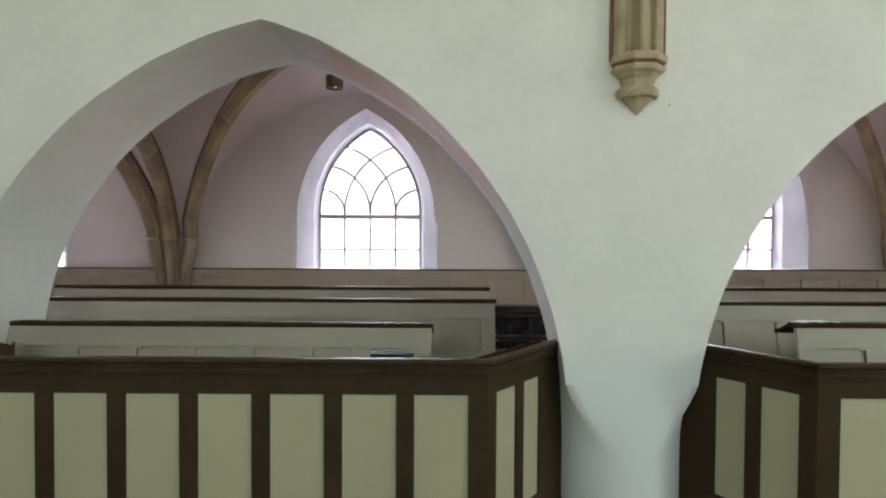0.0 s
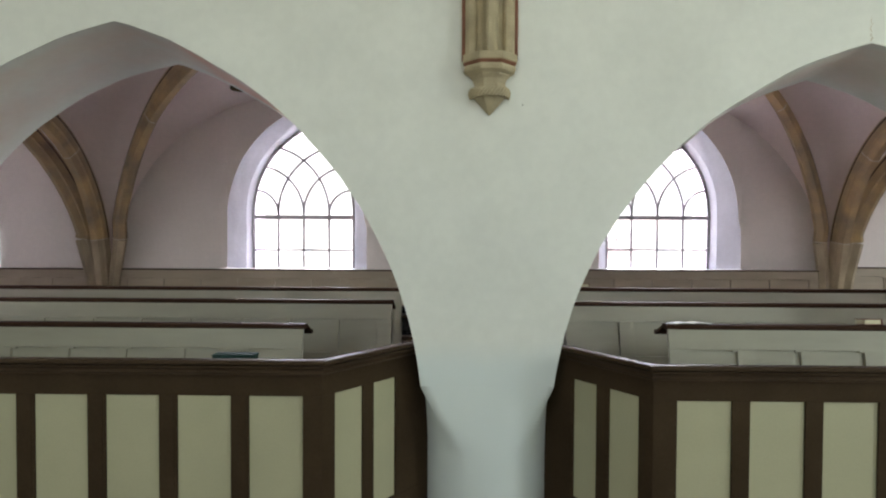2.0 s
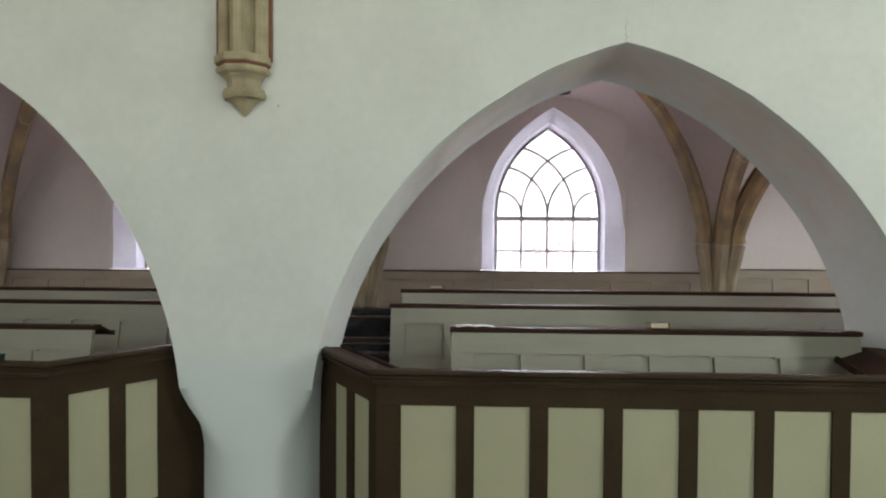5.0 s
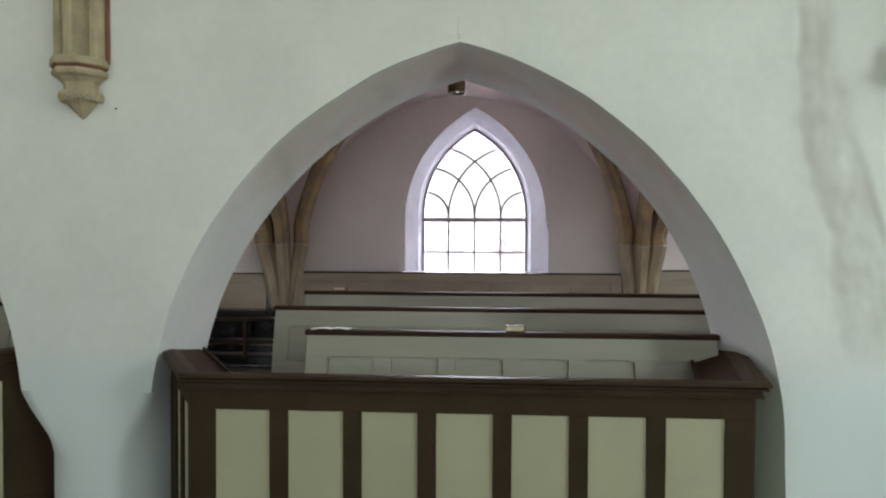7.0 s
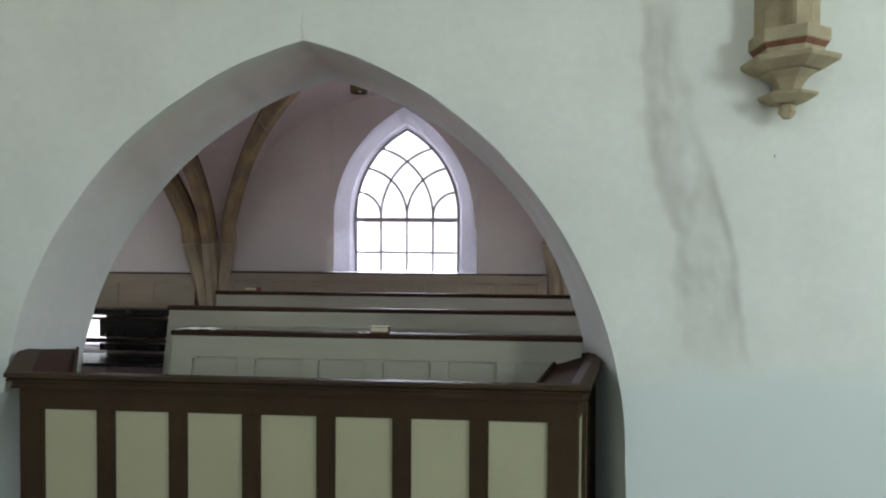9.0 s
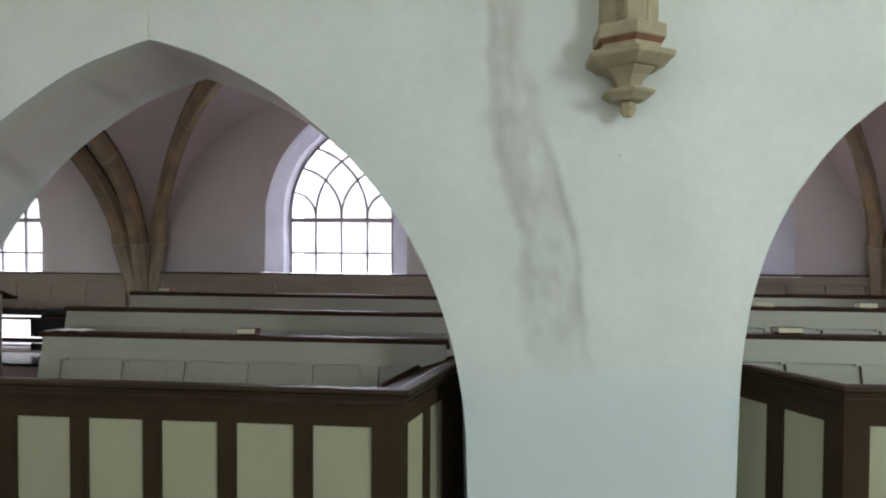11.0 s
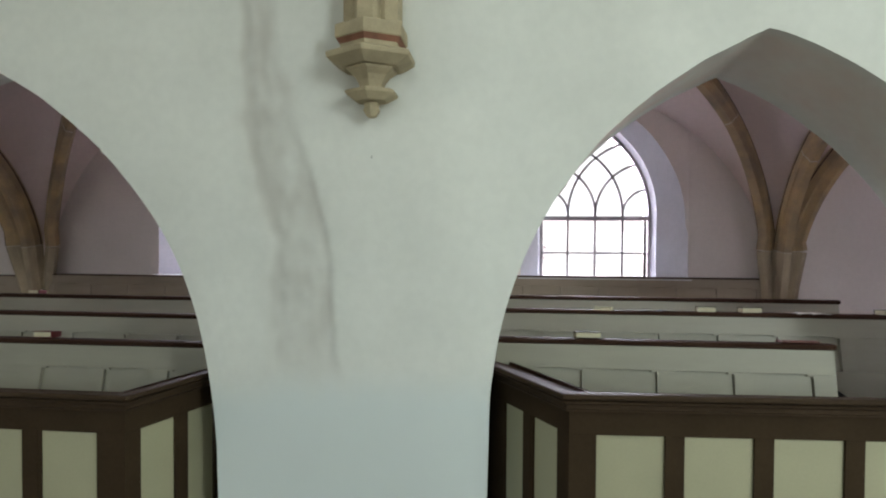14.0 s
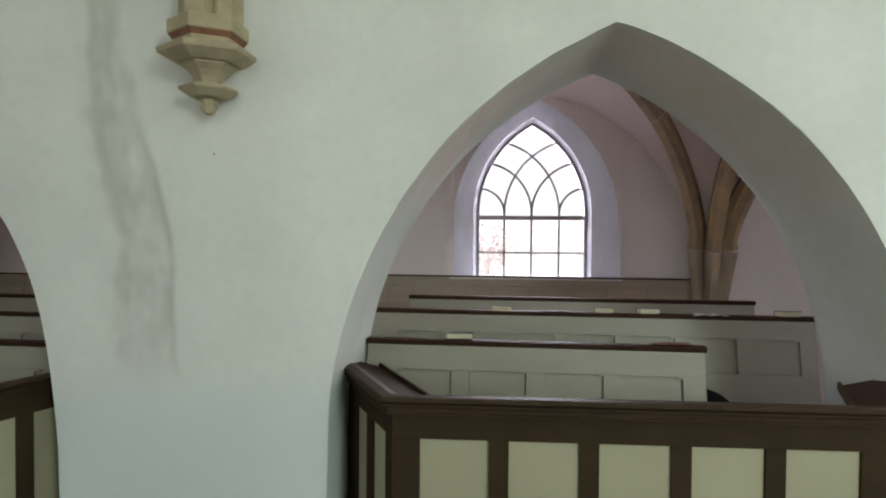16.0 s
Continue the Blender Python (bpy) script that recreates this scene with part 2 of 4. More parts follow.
def arcade_outline(arches):
    """One face's lower edge as (x, z) from west to east, x always growing."""
    pts = [(-9.0, 0.0), (-6.0, 0.0), (-3.75, 0.0)]
    for k, (ax, az, hl, sl, hr, sr) in enumerate(arches):
        low_l, low_r = (IMPOST if k == 1 else 0.0), (IMPOST if k == 0 else 0.0)
        left = [(ax - dx, sl + dz) for dx, dz in arch_side(hl, az - sl, low_l - sl, 60)]
        right = [(ax + dx, sr + dz) for dx, dz in reversed(arch_side(hr, az - sr, low_r - sr, 60))]
        if k != 1:
            left = [(left[0][0] - 0.02 * (1 - i / 6), sl * i / 6) for i in range(6)] + left
        if k != 0:
            right = right + [(right[-1][0] + 0.02 * i / 6, sr * (1 - i / 6)) for i in range(1, 7)]
        if k:
            x0, z0 = pts[-1]
            x1 = left[0][0]
            fine = 110 if k == 2 else 16
            pts += [(x0 + (x1 - x0) * i / fine, z0) for i in range(1, fine)]
        pts += left + right[1:]
    pts += [(pts[-1][0] + 0.5 * i, 0.0) for i in range(1, 13)]
    # a hand-made, slightly wandering edge
    out = []
    for x, z in pts:
        w = 0.010 * noise.noise(Vector((x * 2.1, z * 2.1, 5.5))) + 0.006 * noise.noise(Vector((x * 7, z * 7, 9.5)))
        out.append((x, z + (w if z > 1.0 else 0)))
    return out


def repair_shape(x, z):
    """How deep inside the old crack repair above the second pier: -1 and 1 at its left and right edge, and its fading."""
    lip = np.interp(z, (1.08, 1.30, 1.50, 1.80, 2.02, 2.24, 2.50, 2.78, 2.90, 3.20), (6.29, 6.18, 6.16, 6.14, 6.09, 6.03, 5.94, 5.89, 5.83, 5.81))
    soft = np.interp(z, (1.29, 1.54, 1.93, 2.34, 2.62, 3.07, 3.22), (5.84, 5.76, 5.77, 5.68, 5.61, 5.59, 5.59))
    lip += 0.014 * noise.noise(Vector((2.3, z * 8, 2))) + 0.007 * noise.noise(Vector((7.3, z * 23, 2)))
    soft += 0.05 * noise.noise(Vector((4.3, z * 2.7, 2))) + 0.02 * noise.noise(Vector((1.3, z * 9, 2)))
    return 2 * (x - soft) / (lip - soft) - 1, smoothstep(1.02, 1.45, z) * (1 - 0.3 * smoothstep(2.9, 3.6, z))


def old_repair(x, z):
    """A shallow trough where an old crack was plastered over: soft on one side, a clear lip on the other."""
    d, fade = repair_shape(x, z)
    crisp = 0.26 + 0.35 * smoothstep(2.2, 2.8, z)
    inside = smoothstep(-1.5, -0.7, d) - smoothstep(1.0 - crisp, 1.0 + crisp * 0.3, d)
    groove = smoothstep(-1.2, -0.85, d) - smoothstep(-0.8, -0.35, d)
    return fade * (0.012 * inside + 0.006 * groove + inside * (0.009 * noise.noise(Vector((x * 7, z * 6, 4))) + 0.004 * noise.noise(Vector((x * 19, z * 16, 4)))))


def coats(x, z):
    """Repair plaster with its trough's shade painted in, and the bluish lower coat of the piers."""
    d, fade = repair_shape(x, z)
    crisp = 0.16 + 0.4 * smoothstep(2.2, 2.9, z)
    patch = fade * (smoothstep(-1.6, -0.75, d) - smoothstep(1.0 - crisp, 1.0 + crisp * 0.4, d)) * (0.62 + 0.55 * noise.noise(Vector((x * 5, z * 4, 1))) + 0.4 * noise.noise(Vector((x * 13, z * 11, 1))))
    # groove shade put into the colour: a darker streak along the repair's left edge
    patch += fade * 0.35 * (smoothstep(-1.1, -0.85, d) - smoothstep(-0.75, -0.4, d)) * (0.6 + noise.noise(Vector((x * 5, z * 3, 8))))
    rim = 1.08 + 0.05 * noise.noise(Vector((x * 2.5, 1.5, 0))) + 0.03 * noise.noise(Vector((x * 9, 1.5, 0)))
    return min(1.0, max(0, patch)), smoothstep(rim + 0.16, rim - 0.10, z)


def warm_light_tint(x, y, z):
    """Warm light reflected onto the haunches of the arches' undersides, painted as a reddish tint."""
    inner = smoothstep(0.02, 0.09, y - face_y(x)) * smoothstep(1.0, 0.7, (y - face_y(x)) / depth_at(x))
    east = max(smoothstep(a[0] + 0.15, a[0] + 0.55, x) * smoothstep(a[0] + 1.75, a[0] + 1.3, x) * tint_share for a, tint_share in zip(ARCHES, (1.3, 0.4)))
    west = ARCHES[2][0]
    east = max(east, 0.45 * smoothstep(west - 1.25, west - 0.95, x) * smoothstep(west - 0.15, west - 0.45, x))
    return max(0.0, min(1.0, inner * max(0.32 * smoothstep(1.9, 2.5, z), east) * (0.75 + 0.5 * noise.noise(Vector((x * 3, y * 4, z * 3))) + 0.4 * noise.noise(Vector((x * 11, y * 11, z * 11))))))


def coat_and_tint_attribute(ob):
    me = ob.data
    # third channel holds the warm light painted on the soffits
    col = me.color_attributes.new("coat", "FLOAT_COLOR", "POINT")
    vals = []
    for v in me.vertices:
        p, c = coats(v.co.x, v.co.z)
        vals += [p, c, warm_light_tint(*v.co), 1.0]
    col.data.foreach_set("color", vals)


EDGE = arcade_outline(ARCHES)
EDGE_BACK = arcade_outline(ARCHES_BACK)
bm = bmesh.new()
rows, back = [], []
for (x, z), (xb, zb) in zip(EDGE, EDGE_BACK):
    zs = [z + (3.7 - z) * i / 110 for i in range(111)] + [3.7 + (TOP - 3.7) * i / 14 for i in range(1, 15)]
    rows.append([Vector((x, face_y(x, q) + (lumps(x, q) + old_repair(x, q)) * (1 if i else 0.6), q)) for i, q in enumerate(zs)])
    back.append([Vector((xb, face_y(xb) + depth_at(xb), zb + (TOP - zb) * i / 8)) for i in range(9)])
grid(bm, rows)
grid(bm, back)
soffit = []
for r, q, (x, z) in zip(rows, back, EDGE):
    line = []
    for i in range(17):
        p = r[0].lerp(q[0], i / 16)
        if 0 < i < 16 and z > 0.95:
            k = (0.6 + 0.4 * smoothstep(0, 4, i)) * smoothstep(0.95, 1.4, z)
            p += k * Vector((0.012 * noise.noise(Vector((x * 2, p.y * 2.2, z * 2))) + 0.006 * noise.noise(Vector((x * 7, p.y * 6, z * 7))), 0, 0.012 * noise.noise(Vector((x * 2 + 9, p.y * 2.2, z * 2))) + 0.007 * noise.noise(Vector((x * 7, p.y * 6 + 5, z * 7)))))
        # edges of the arch stones telegraph through the plaster of the middle arch
        for front, behind in ((3.14, 3.09), (2.49, 2.33)):
            at = front + (behind - front) * i / 16
            p.z -= 0.016 * smoothstep(at - 0.03, at, x) * smoothstep(at + 0.34, at, x) * smoothstep(0, 2, i) * smoothstep(16, 14, i)
        line.append(p)
    soffit.append(line)
grid(bm, soffit)
arcade = part("wall_arcade", bm, NAVE_PLASTER, smooth=True)
coat_and_tint_attribute(arcade)
tagged(arcade, "whitewashed uneven plaster arcade wall with pointed arches", "wall", kind="structure")

# round pier under the arcade: the wall's rectangle runs down into the column
bm = bmesh.new()
cx, cy, cr = COLUMN
wx0 = [x for x, z in EDGE if abs(z - IMPOST) < 0.002 and 0 < x < cx][0]
wx1 = [x for x, z in EDGE if abs(z - IMPOST) < 0.002 and cx < x < 2.5][-1]
wy0, wy1 = 3.85, 3.85 + depth_at(cx)
bx0 = [x for x, z in EDGE_BACK if abs(z - IMPOST) < 0.002 and 0 < x < cx][0]
bx1 = [x for x, z in EDGE_BACK if abs(z - IMPOST) < 0.002 and cx < x < 2.5][-1]
corner = 26.0
quarter = [(-corner, corner, (wx0, wy0), (wx1, wy0)), (corner, 180 - corner, (wx1, wy0), (bx1, wy1)), (180 - corner, 180 + corner, (bx1, wy1), (bx0, wy1)), (180 + corner, 360 - corner, (bx0, wy1), (wx0, wy0))]
ring = []
for a0, a1, p, q in quarter:
    for i in range(12):
        f = i / 12
        a = radians(a0 + (a1 - a0) * f)
        ring.append(((p[0] + (q[0] - p[0]) * f, p[1] + (q[1] - p[1]) * f), (cx + cr * math.sin(a), cy - cr * math.cos(a))))
levels = []
for i in range(13):
    f = i / 12
    z = IMPOST + (COLUMN_TOP - IMPOST) * f
    e = 0.72 * f + 0.28 * smoothstep(0.0, 1.0, f)
    levels.append([Vector((a[0] + (b[0] - a[0]) * e, a[1] + (b[1] - a[1]) * e + (lumps(a[0], z) * 0.6), z)) for a, b in ring])
for z in (0.42, 0.38, 0.3, 0.2, 0.1, 0.0):
    levels.append([Vector((b[0], b[1], z)) for a, b in ring])
rings = [[bm.verts.new(p) for p in r] for r in levels]
for r, q in zip(rings, rings[1:]):
    for i in range(len(r)):
        j = (i + 1) % len(r)
        bm.faces.new((r[i], r[j], q[j], q[i]))
column = part("column", bm, NAVE_PLASTER, smooth=True)
coat_and_tint_attribute(column)
tagged(column, "round whitewashed plaster column spreading into the arcade wall above", "column", kind="structure")


# ---- aisle back wall with splayed windows ----
def window_outline(w, sill, spring, apex, n):
    """(dx, z) from the left sill corner over the apex to the right sill corner."""
    arc = half_arc(w, apex - spring, n)
    left = [(-w, sill + (spring - sill) * i / 6) for i in range(6)] + [(-dx, spring + dz) for dx, dz in arc]
    return left + [(-x, z) for x, z in reversed(left[:-1])]


bm = bmesh.new()
# opening added to let bright daylight show low behind the bench
ADDED_OPENING = (-1.55, -0.10, 0.34, 0.88)
FLOOR_SILL = 1.40
WALL_LEVELS = [FLOOR_SILL * i / 6 for i in range(6)] + [FLOOR_SILL + (4.6 - FLOOR_SILL) * i / 14 for i in range(15)]
for k, (gx, wx, wall, glass, w, ws, transom, spring, apex, spring_s, apex_s, bar, sill) in enumerate(WINDOWS):
    out = window_outline(ws, FLOOR_SILL, spring_s, apex_s, 16)
    cols = [(wx + dx + 0.0008 * i * (z < spring_s), z) for i, (dx, z) in enumerate(out)]
    cols = [(x, z + 0.012 * noise.noise(Vector((x * 3, z * 3, 2))) * (z > spring_s)) for x, z in cols]
    if k == 0:
        grid(bm, [[Vector((x, back_y(x) + lumps(x, z, 1.4), z)) for z in WALL_LEVELS] for x in np.linspace(-9, cols[0][0], 12)])
    grid(bm, [[Vector((x, back_y(x) + lumps(x, z + (4.6 - z) * i / 14, 1.4), z + (4.6 - z) * i / 14)) for i in range(15)] for x, z in cols])
    low = [[Vector((x, back_y(x) + lumps(x, FLOOR_SILL * i / 6, 1.4), FLOOR_SILL * i / 6)) for i in range(7)] for x in np.linspace(cols[0][0], cols[-1][0], 10)]
    if k == 1:
        a0, a1, b0, b1 = ADDED_OPENING
        for x0, x1, z0, z1 in ((cols[0][0], a0, 0, FLOOR_SILL), (a0, a1, 0, b0), (a0, a1, b1, FLOOR_SILL), (a1, cols[-1][0], 0, FLOOR_SILL)):
            grid(bm, [[Vector((x, WALL_Y, z)) for z in (z0, z1)] for x in (x0, x1)])
        grid(bm, [[Vector((x, y, z)) for y in (WALL_Y, 8.3)] for x, z in ((a0, b0), (a1, b0), (a1, b1), (a0, b1), (a0, b0))])
    else:
        grid(bm, low)
    # the splay runs to a narrow rebate round the glass
    mouth = window_outline(w + 0.040, sill, spring, apex + 0.042, 16)
    inner = window_outline(w, sill, spring, apex, 16)
    reveal, rebate = [], []
    for (x, z), (mx, mz), (dx, q) in zip(cols, mouth, inner):
        face, lip = Vector((x, back_y(x) + lumps(x, z, 1.4), z)), Vector((gx + mx, glass - 0.16, mz))
        line = [face.lerp(lip, i / 6) + Vector((0.008 * noise.noise(Vector((x * 4 + 3, i * 0.6, z * 4))), 0, 0.010 * noise.noise(Vector((x * 4, i * 0.6, z * 4))))) * (0 < i < 6) for i in range(7)]
        reveal.append(line)
        rebate.append([lip.copy(), Vector((gx + dx, glass + 0.02, q))])
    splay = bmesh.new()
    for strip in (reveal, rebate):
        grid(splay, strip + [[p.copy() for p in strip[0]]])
    tagged(part("window_reveal", splay, REVEAL, smooth=True), "splayed plaster window reveal with bluish daylight put into its colour", "window reveal", kind="structure", group="window reveals")
    out2 = [[Vector((gx + dx, glass + y, q)) for y in (0.02, 0.4)] for dx, q in inner]
    grid(bm, out2 + out2[:1])
    # wall to the next window
    nx = WINDOWS[k + 1][1] - WINDOWS[k + 1][5] if k + 1 < len(WINDOWS) else 16.0
    grid(bm, [[Vector((x, back_y(x) + lumps(x, z, 1.4), z)) for z in WALL_LEVELS] for x in np.linspace(cols[-1][0], nx, 26)])
bmesh.ops.remove_doubles(bm, verts=bm.verts, dist=0.0004)
aisle_wall = part("wall_north", bm, AISLE_PLASTER, smooth=True)
tagged(aisle_wall, "plastered aisle wall with deep splayed window openings", "wall", kind="structure")
# outer leaf, so that no light leaks in round the windows
bm = bmesh.new()
edges = [-9.0] + [v for row in WINDOWS for v in (row[0] - row[4], row[0] + row[4])] + [16.0]
for i in range(0, len(edges), 2):
    box(bm, edges[i], edges[i + 1], 8.34, 8.5, 0, 5)
for k, (gx, wx, wall, glass, w, ws, transom, spring, apex, spring_s, apex_s, bar, sill) in enumerate(WINDOWS):
    if k != 1:
        box(bm, gx - w, gx + w, 8.34, 8.5, 0, sill)
    else:
        a0, a1, b0, b1 = ADDED_OPENING
        for x0, x1, z0, z1 in ((gx - w, a0, 0, sill), (a0, gx + w, 0, b0), (a0, gx + w, b1, sill)):
            box(bm, x0, x1, 8.34, 8.5, z0, z1)
    loop = [p for p in window_outline(w, sill, spring, apex, 16) if p[1] >= spring]
    for (x0, z0), (x1, z1) in zip(loop, loop[1:]):
        bm.faces.new([bm.verts.new((gx + x, 8.34, z)) for x, z in ((x0, z0), (x1, z1), (x1, 5), (x0, 5))])
tagged(part("wall_north_outer", bm, AISLE_PLASTER), "outer face of the aisle wall", "wall", kind="structure")


# ---- windows: iron frame, bars, tracery, panes and sill board ----
def bar_along(pts, y, half, name, parent, depth=0.03):
    bm = bmesh.new()
    sweep(bm, [(-half, -depth / 2), (half, -depth / 2), (half, depth / 2), (-half, depth / 2)], [Vector((x, y, z)) for x, z in pts], [Vector((0, 1, 0))] * len(pts))
    return part(name, bm, IRON, parent)


def aisle_window(k, gx, wx, wall, glass, w, ws, transom, spring, apex, spring_s, apex_s, bar, sill):
    win = empty("window_%d" % k, pose(gx, glass, 0))
    tagged(win, "pointed arch window with leaded tracery in the aisle wall", "window", kind="structure", group="aisle windows")
    bar_along(window_outline(w - 0.012, sill, spring, apex - 0.015, 16), 0, 0.015, "window_frame", win, 0.03)
    foot = transom + 0.046
    for i in (1, 2, 3):
        x = -w + 2 * w * i / 4
        bar_along([(x, sill), (x, transom)], 0, 0.0135, "mullion", win)
        bar_along([(x, transom), (x, foot + 0.02)], 0, 0.0145, "mullion_head", win)
    bar_along([(-w, transom), (w, transom)], -0.004, 0.027, "transom", win, 0.04)
    bar_along([(-w, bar), (w, bar)], 0, 0.0125, "glazing_bar", win)
    r = (w * w + (apex - spring) ** 2) / (2 * w)
    for i, rr in ((1, 0.905), (2, 0.63), (3, 0.31)):
        for side in (-1, 1):
            # an arc from the mullion's head across to the frame; the wider its span, the larger its radius
            start = -w + 2 * w * i / 4
            pts = []
            for j in range(41):
                a = math.radians(100) * j / 40
                x, z = start + rr - rr * math.cos(a), foot + rr * math.sin(a)
                lim = math.sqrt(max(0, r * r - max(0, z - spring) ** 2)) - (r - w)
                pts.append((side * x, z))
                if abs(x) > lim - 0.01 and j > 1:
                    break
            bar_along(pts, 0, 0.0145, "tracery_bar", win)
    bm = bmesh.new()
    bm.faces.new([bm.verts.new((x, 0.012, z)) for x, z in window_outline(w, sill, spring, apex, 16)])
    part("pane", bm, pane_mat, win)
    top = sill + 0.026
    part("window_sill", boxed(wx - ws - 0.03 - gx, wx + ws + 0.03 - gx, wall - 0.17 - glass, wall + 0.03 - glass, top - 0.014, top, 0.003), BULB, win, "white painted sill board")


for k, row in enumerate(WINDOWS):
    aisle_window(k + 1, *row)
    window_lamp("window_light", row[0], 9.3, 2.9, 1.7, 2.0, AISLE_LIGHT[k], (0.86, 0.85, 1.0), -1)

# invented low opening under the second window, a bright slot behind the dark bench
low = empty("window_low", pose((ADDED_OPENING[0] + ADDED_OPENING[1]) / 2, 8.2, 0))
tagged(low, "low glazed opening added under the sill to show bright daylight", "window", kind="structure")
lw, (lz0, lz1) = (ADDED_OPENING[1] - ADDED_OPENING[0]) / 2, ADDED_OPENING[2:]
for pts in ([(-lw, lz0), (lw, lz0)], [(-lw, lz1), (lw, lz1)], [(-lw + 0.01, lz0), (-lw + 0.01, lz1)], [(lw - 0.01, lz0), (lw - 0.01, lz1)]):
    bar_along(pts, 0, 0.015, "window_frame", low)
bm = bmesh.new()
bm.faces.new([bm.verts.new((x, 0.01, z)) for x, z in ((-lw, lz0), (lw, lz0), (lw, lz1), (-lw, lz1))])
part("pane", bm, pane_mat, low)

# ---- aisle vault with ribs ----
SPRING_Z, H_CROWN, H_WALL, H_CROSS = 1.25, 2.80, 2.36, 1.90


def vault_z(u, v):
    u, v = min(1, abs(u)), min(1, abs(v))
    m = min(u, v)
    if v >= u:
        h = H_CROWN - (H_CROWN - H_WALL) * (v - u) / (1 - u + 1e-6)
    else:
        h = H_CROWN - (H_CROWN - H_CROSS) * ((u - v) / (1 - v + 1e-6)) ** 2
    return SPRING_Z + h * math.sqrt(max(0, 1 - m * m))


def bay_frame(b):
    x0, x1 = SHAFTS[b], SHAFTS[b + 1]
    xm = (x0 + x1) / 2
    ya, yb = face_y(xm) + depth_at(xm) - 0.02, back_y(xm) - 0.01
    return xm, (x1 - x0) / 2, (ya + yb) / 2, (yb - ya) / 2


for b in range(len(SHAFTS) - 1):
    bm = bmesh.new()
    xm, a, ym, c = bay_frame(b)
    N = 40
    rows = []
    for i in range(N + 1):
        u = math.sin(math.pi / 2 * (2 * i / N - 1))
        rows.append([])
        for j in range(N + 1):
            v = math.sin(math.pi / 2 * (2 * j / N - 1))
            x, y = xm + a * u, ym + c * v
            rows[-1].append(Vector((x, y + (0.18 if v > 0.999 else 0), vault_z(u, v) + 0.02 * noise.noise(Vector((x * 1.3, y * 1.3, 6))))))
    grid(bm, rows)
    vault = part("ceiling_aisle_%d" % (b + 1), bm, VAULT_PLASTER, smooth=True)
    tagged(vault, "plastered groin vault over one bay of the aisle", "ceiling", kind="structure")

RIB = [(-0.074, 0.08), (-0.074, -0.045), (-0.060, -0.056), (-0.046, -0.112), (-0.038, -0.134), (0.038, -0.134), (0.046, -0.112), (0.060, -0.056), (0.074, -0.045), (0.074, 0.08)]


# where each diagonal rib ends (x, y), its rise and the height of its springing
DIAGONALS = {(1, -1): (-5.2, 6.09, 2.75, 1.05), (1, 1): (-1.29, 6.09, 2.80, 1.02), (2, -1): (-0.62, 5.77, 2.98, 0.94), (2, 1): (3.53, 5.77, 2.70, 1.04), (3, -1): (3.01, 6.31, 3.08, 1.22), (3, 1): (7.15, 6.36, 2.20, 1.24), (4, -1): (7.79, 6.20, 2.60, 1.50), (4, 1): (12.93, 5.92, 2.70, 1.42)}


def rib_path(x0, y0, x1, y1, rise, spring):
    pts = []
    for i in range(27):
        f = 1 - math.cos(math.pi / 2 * i / 26)
        pts.append(Vector((x0 + (x1 - x0) * f, y0 + (y1 - y0) * f, spring + rise * math.sqrt(max(0, 1 - (1 - f) ** 2)))))
    return pts


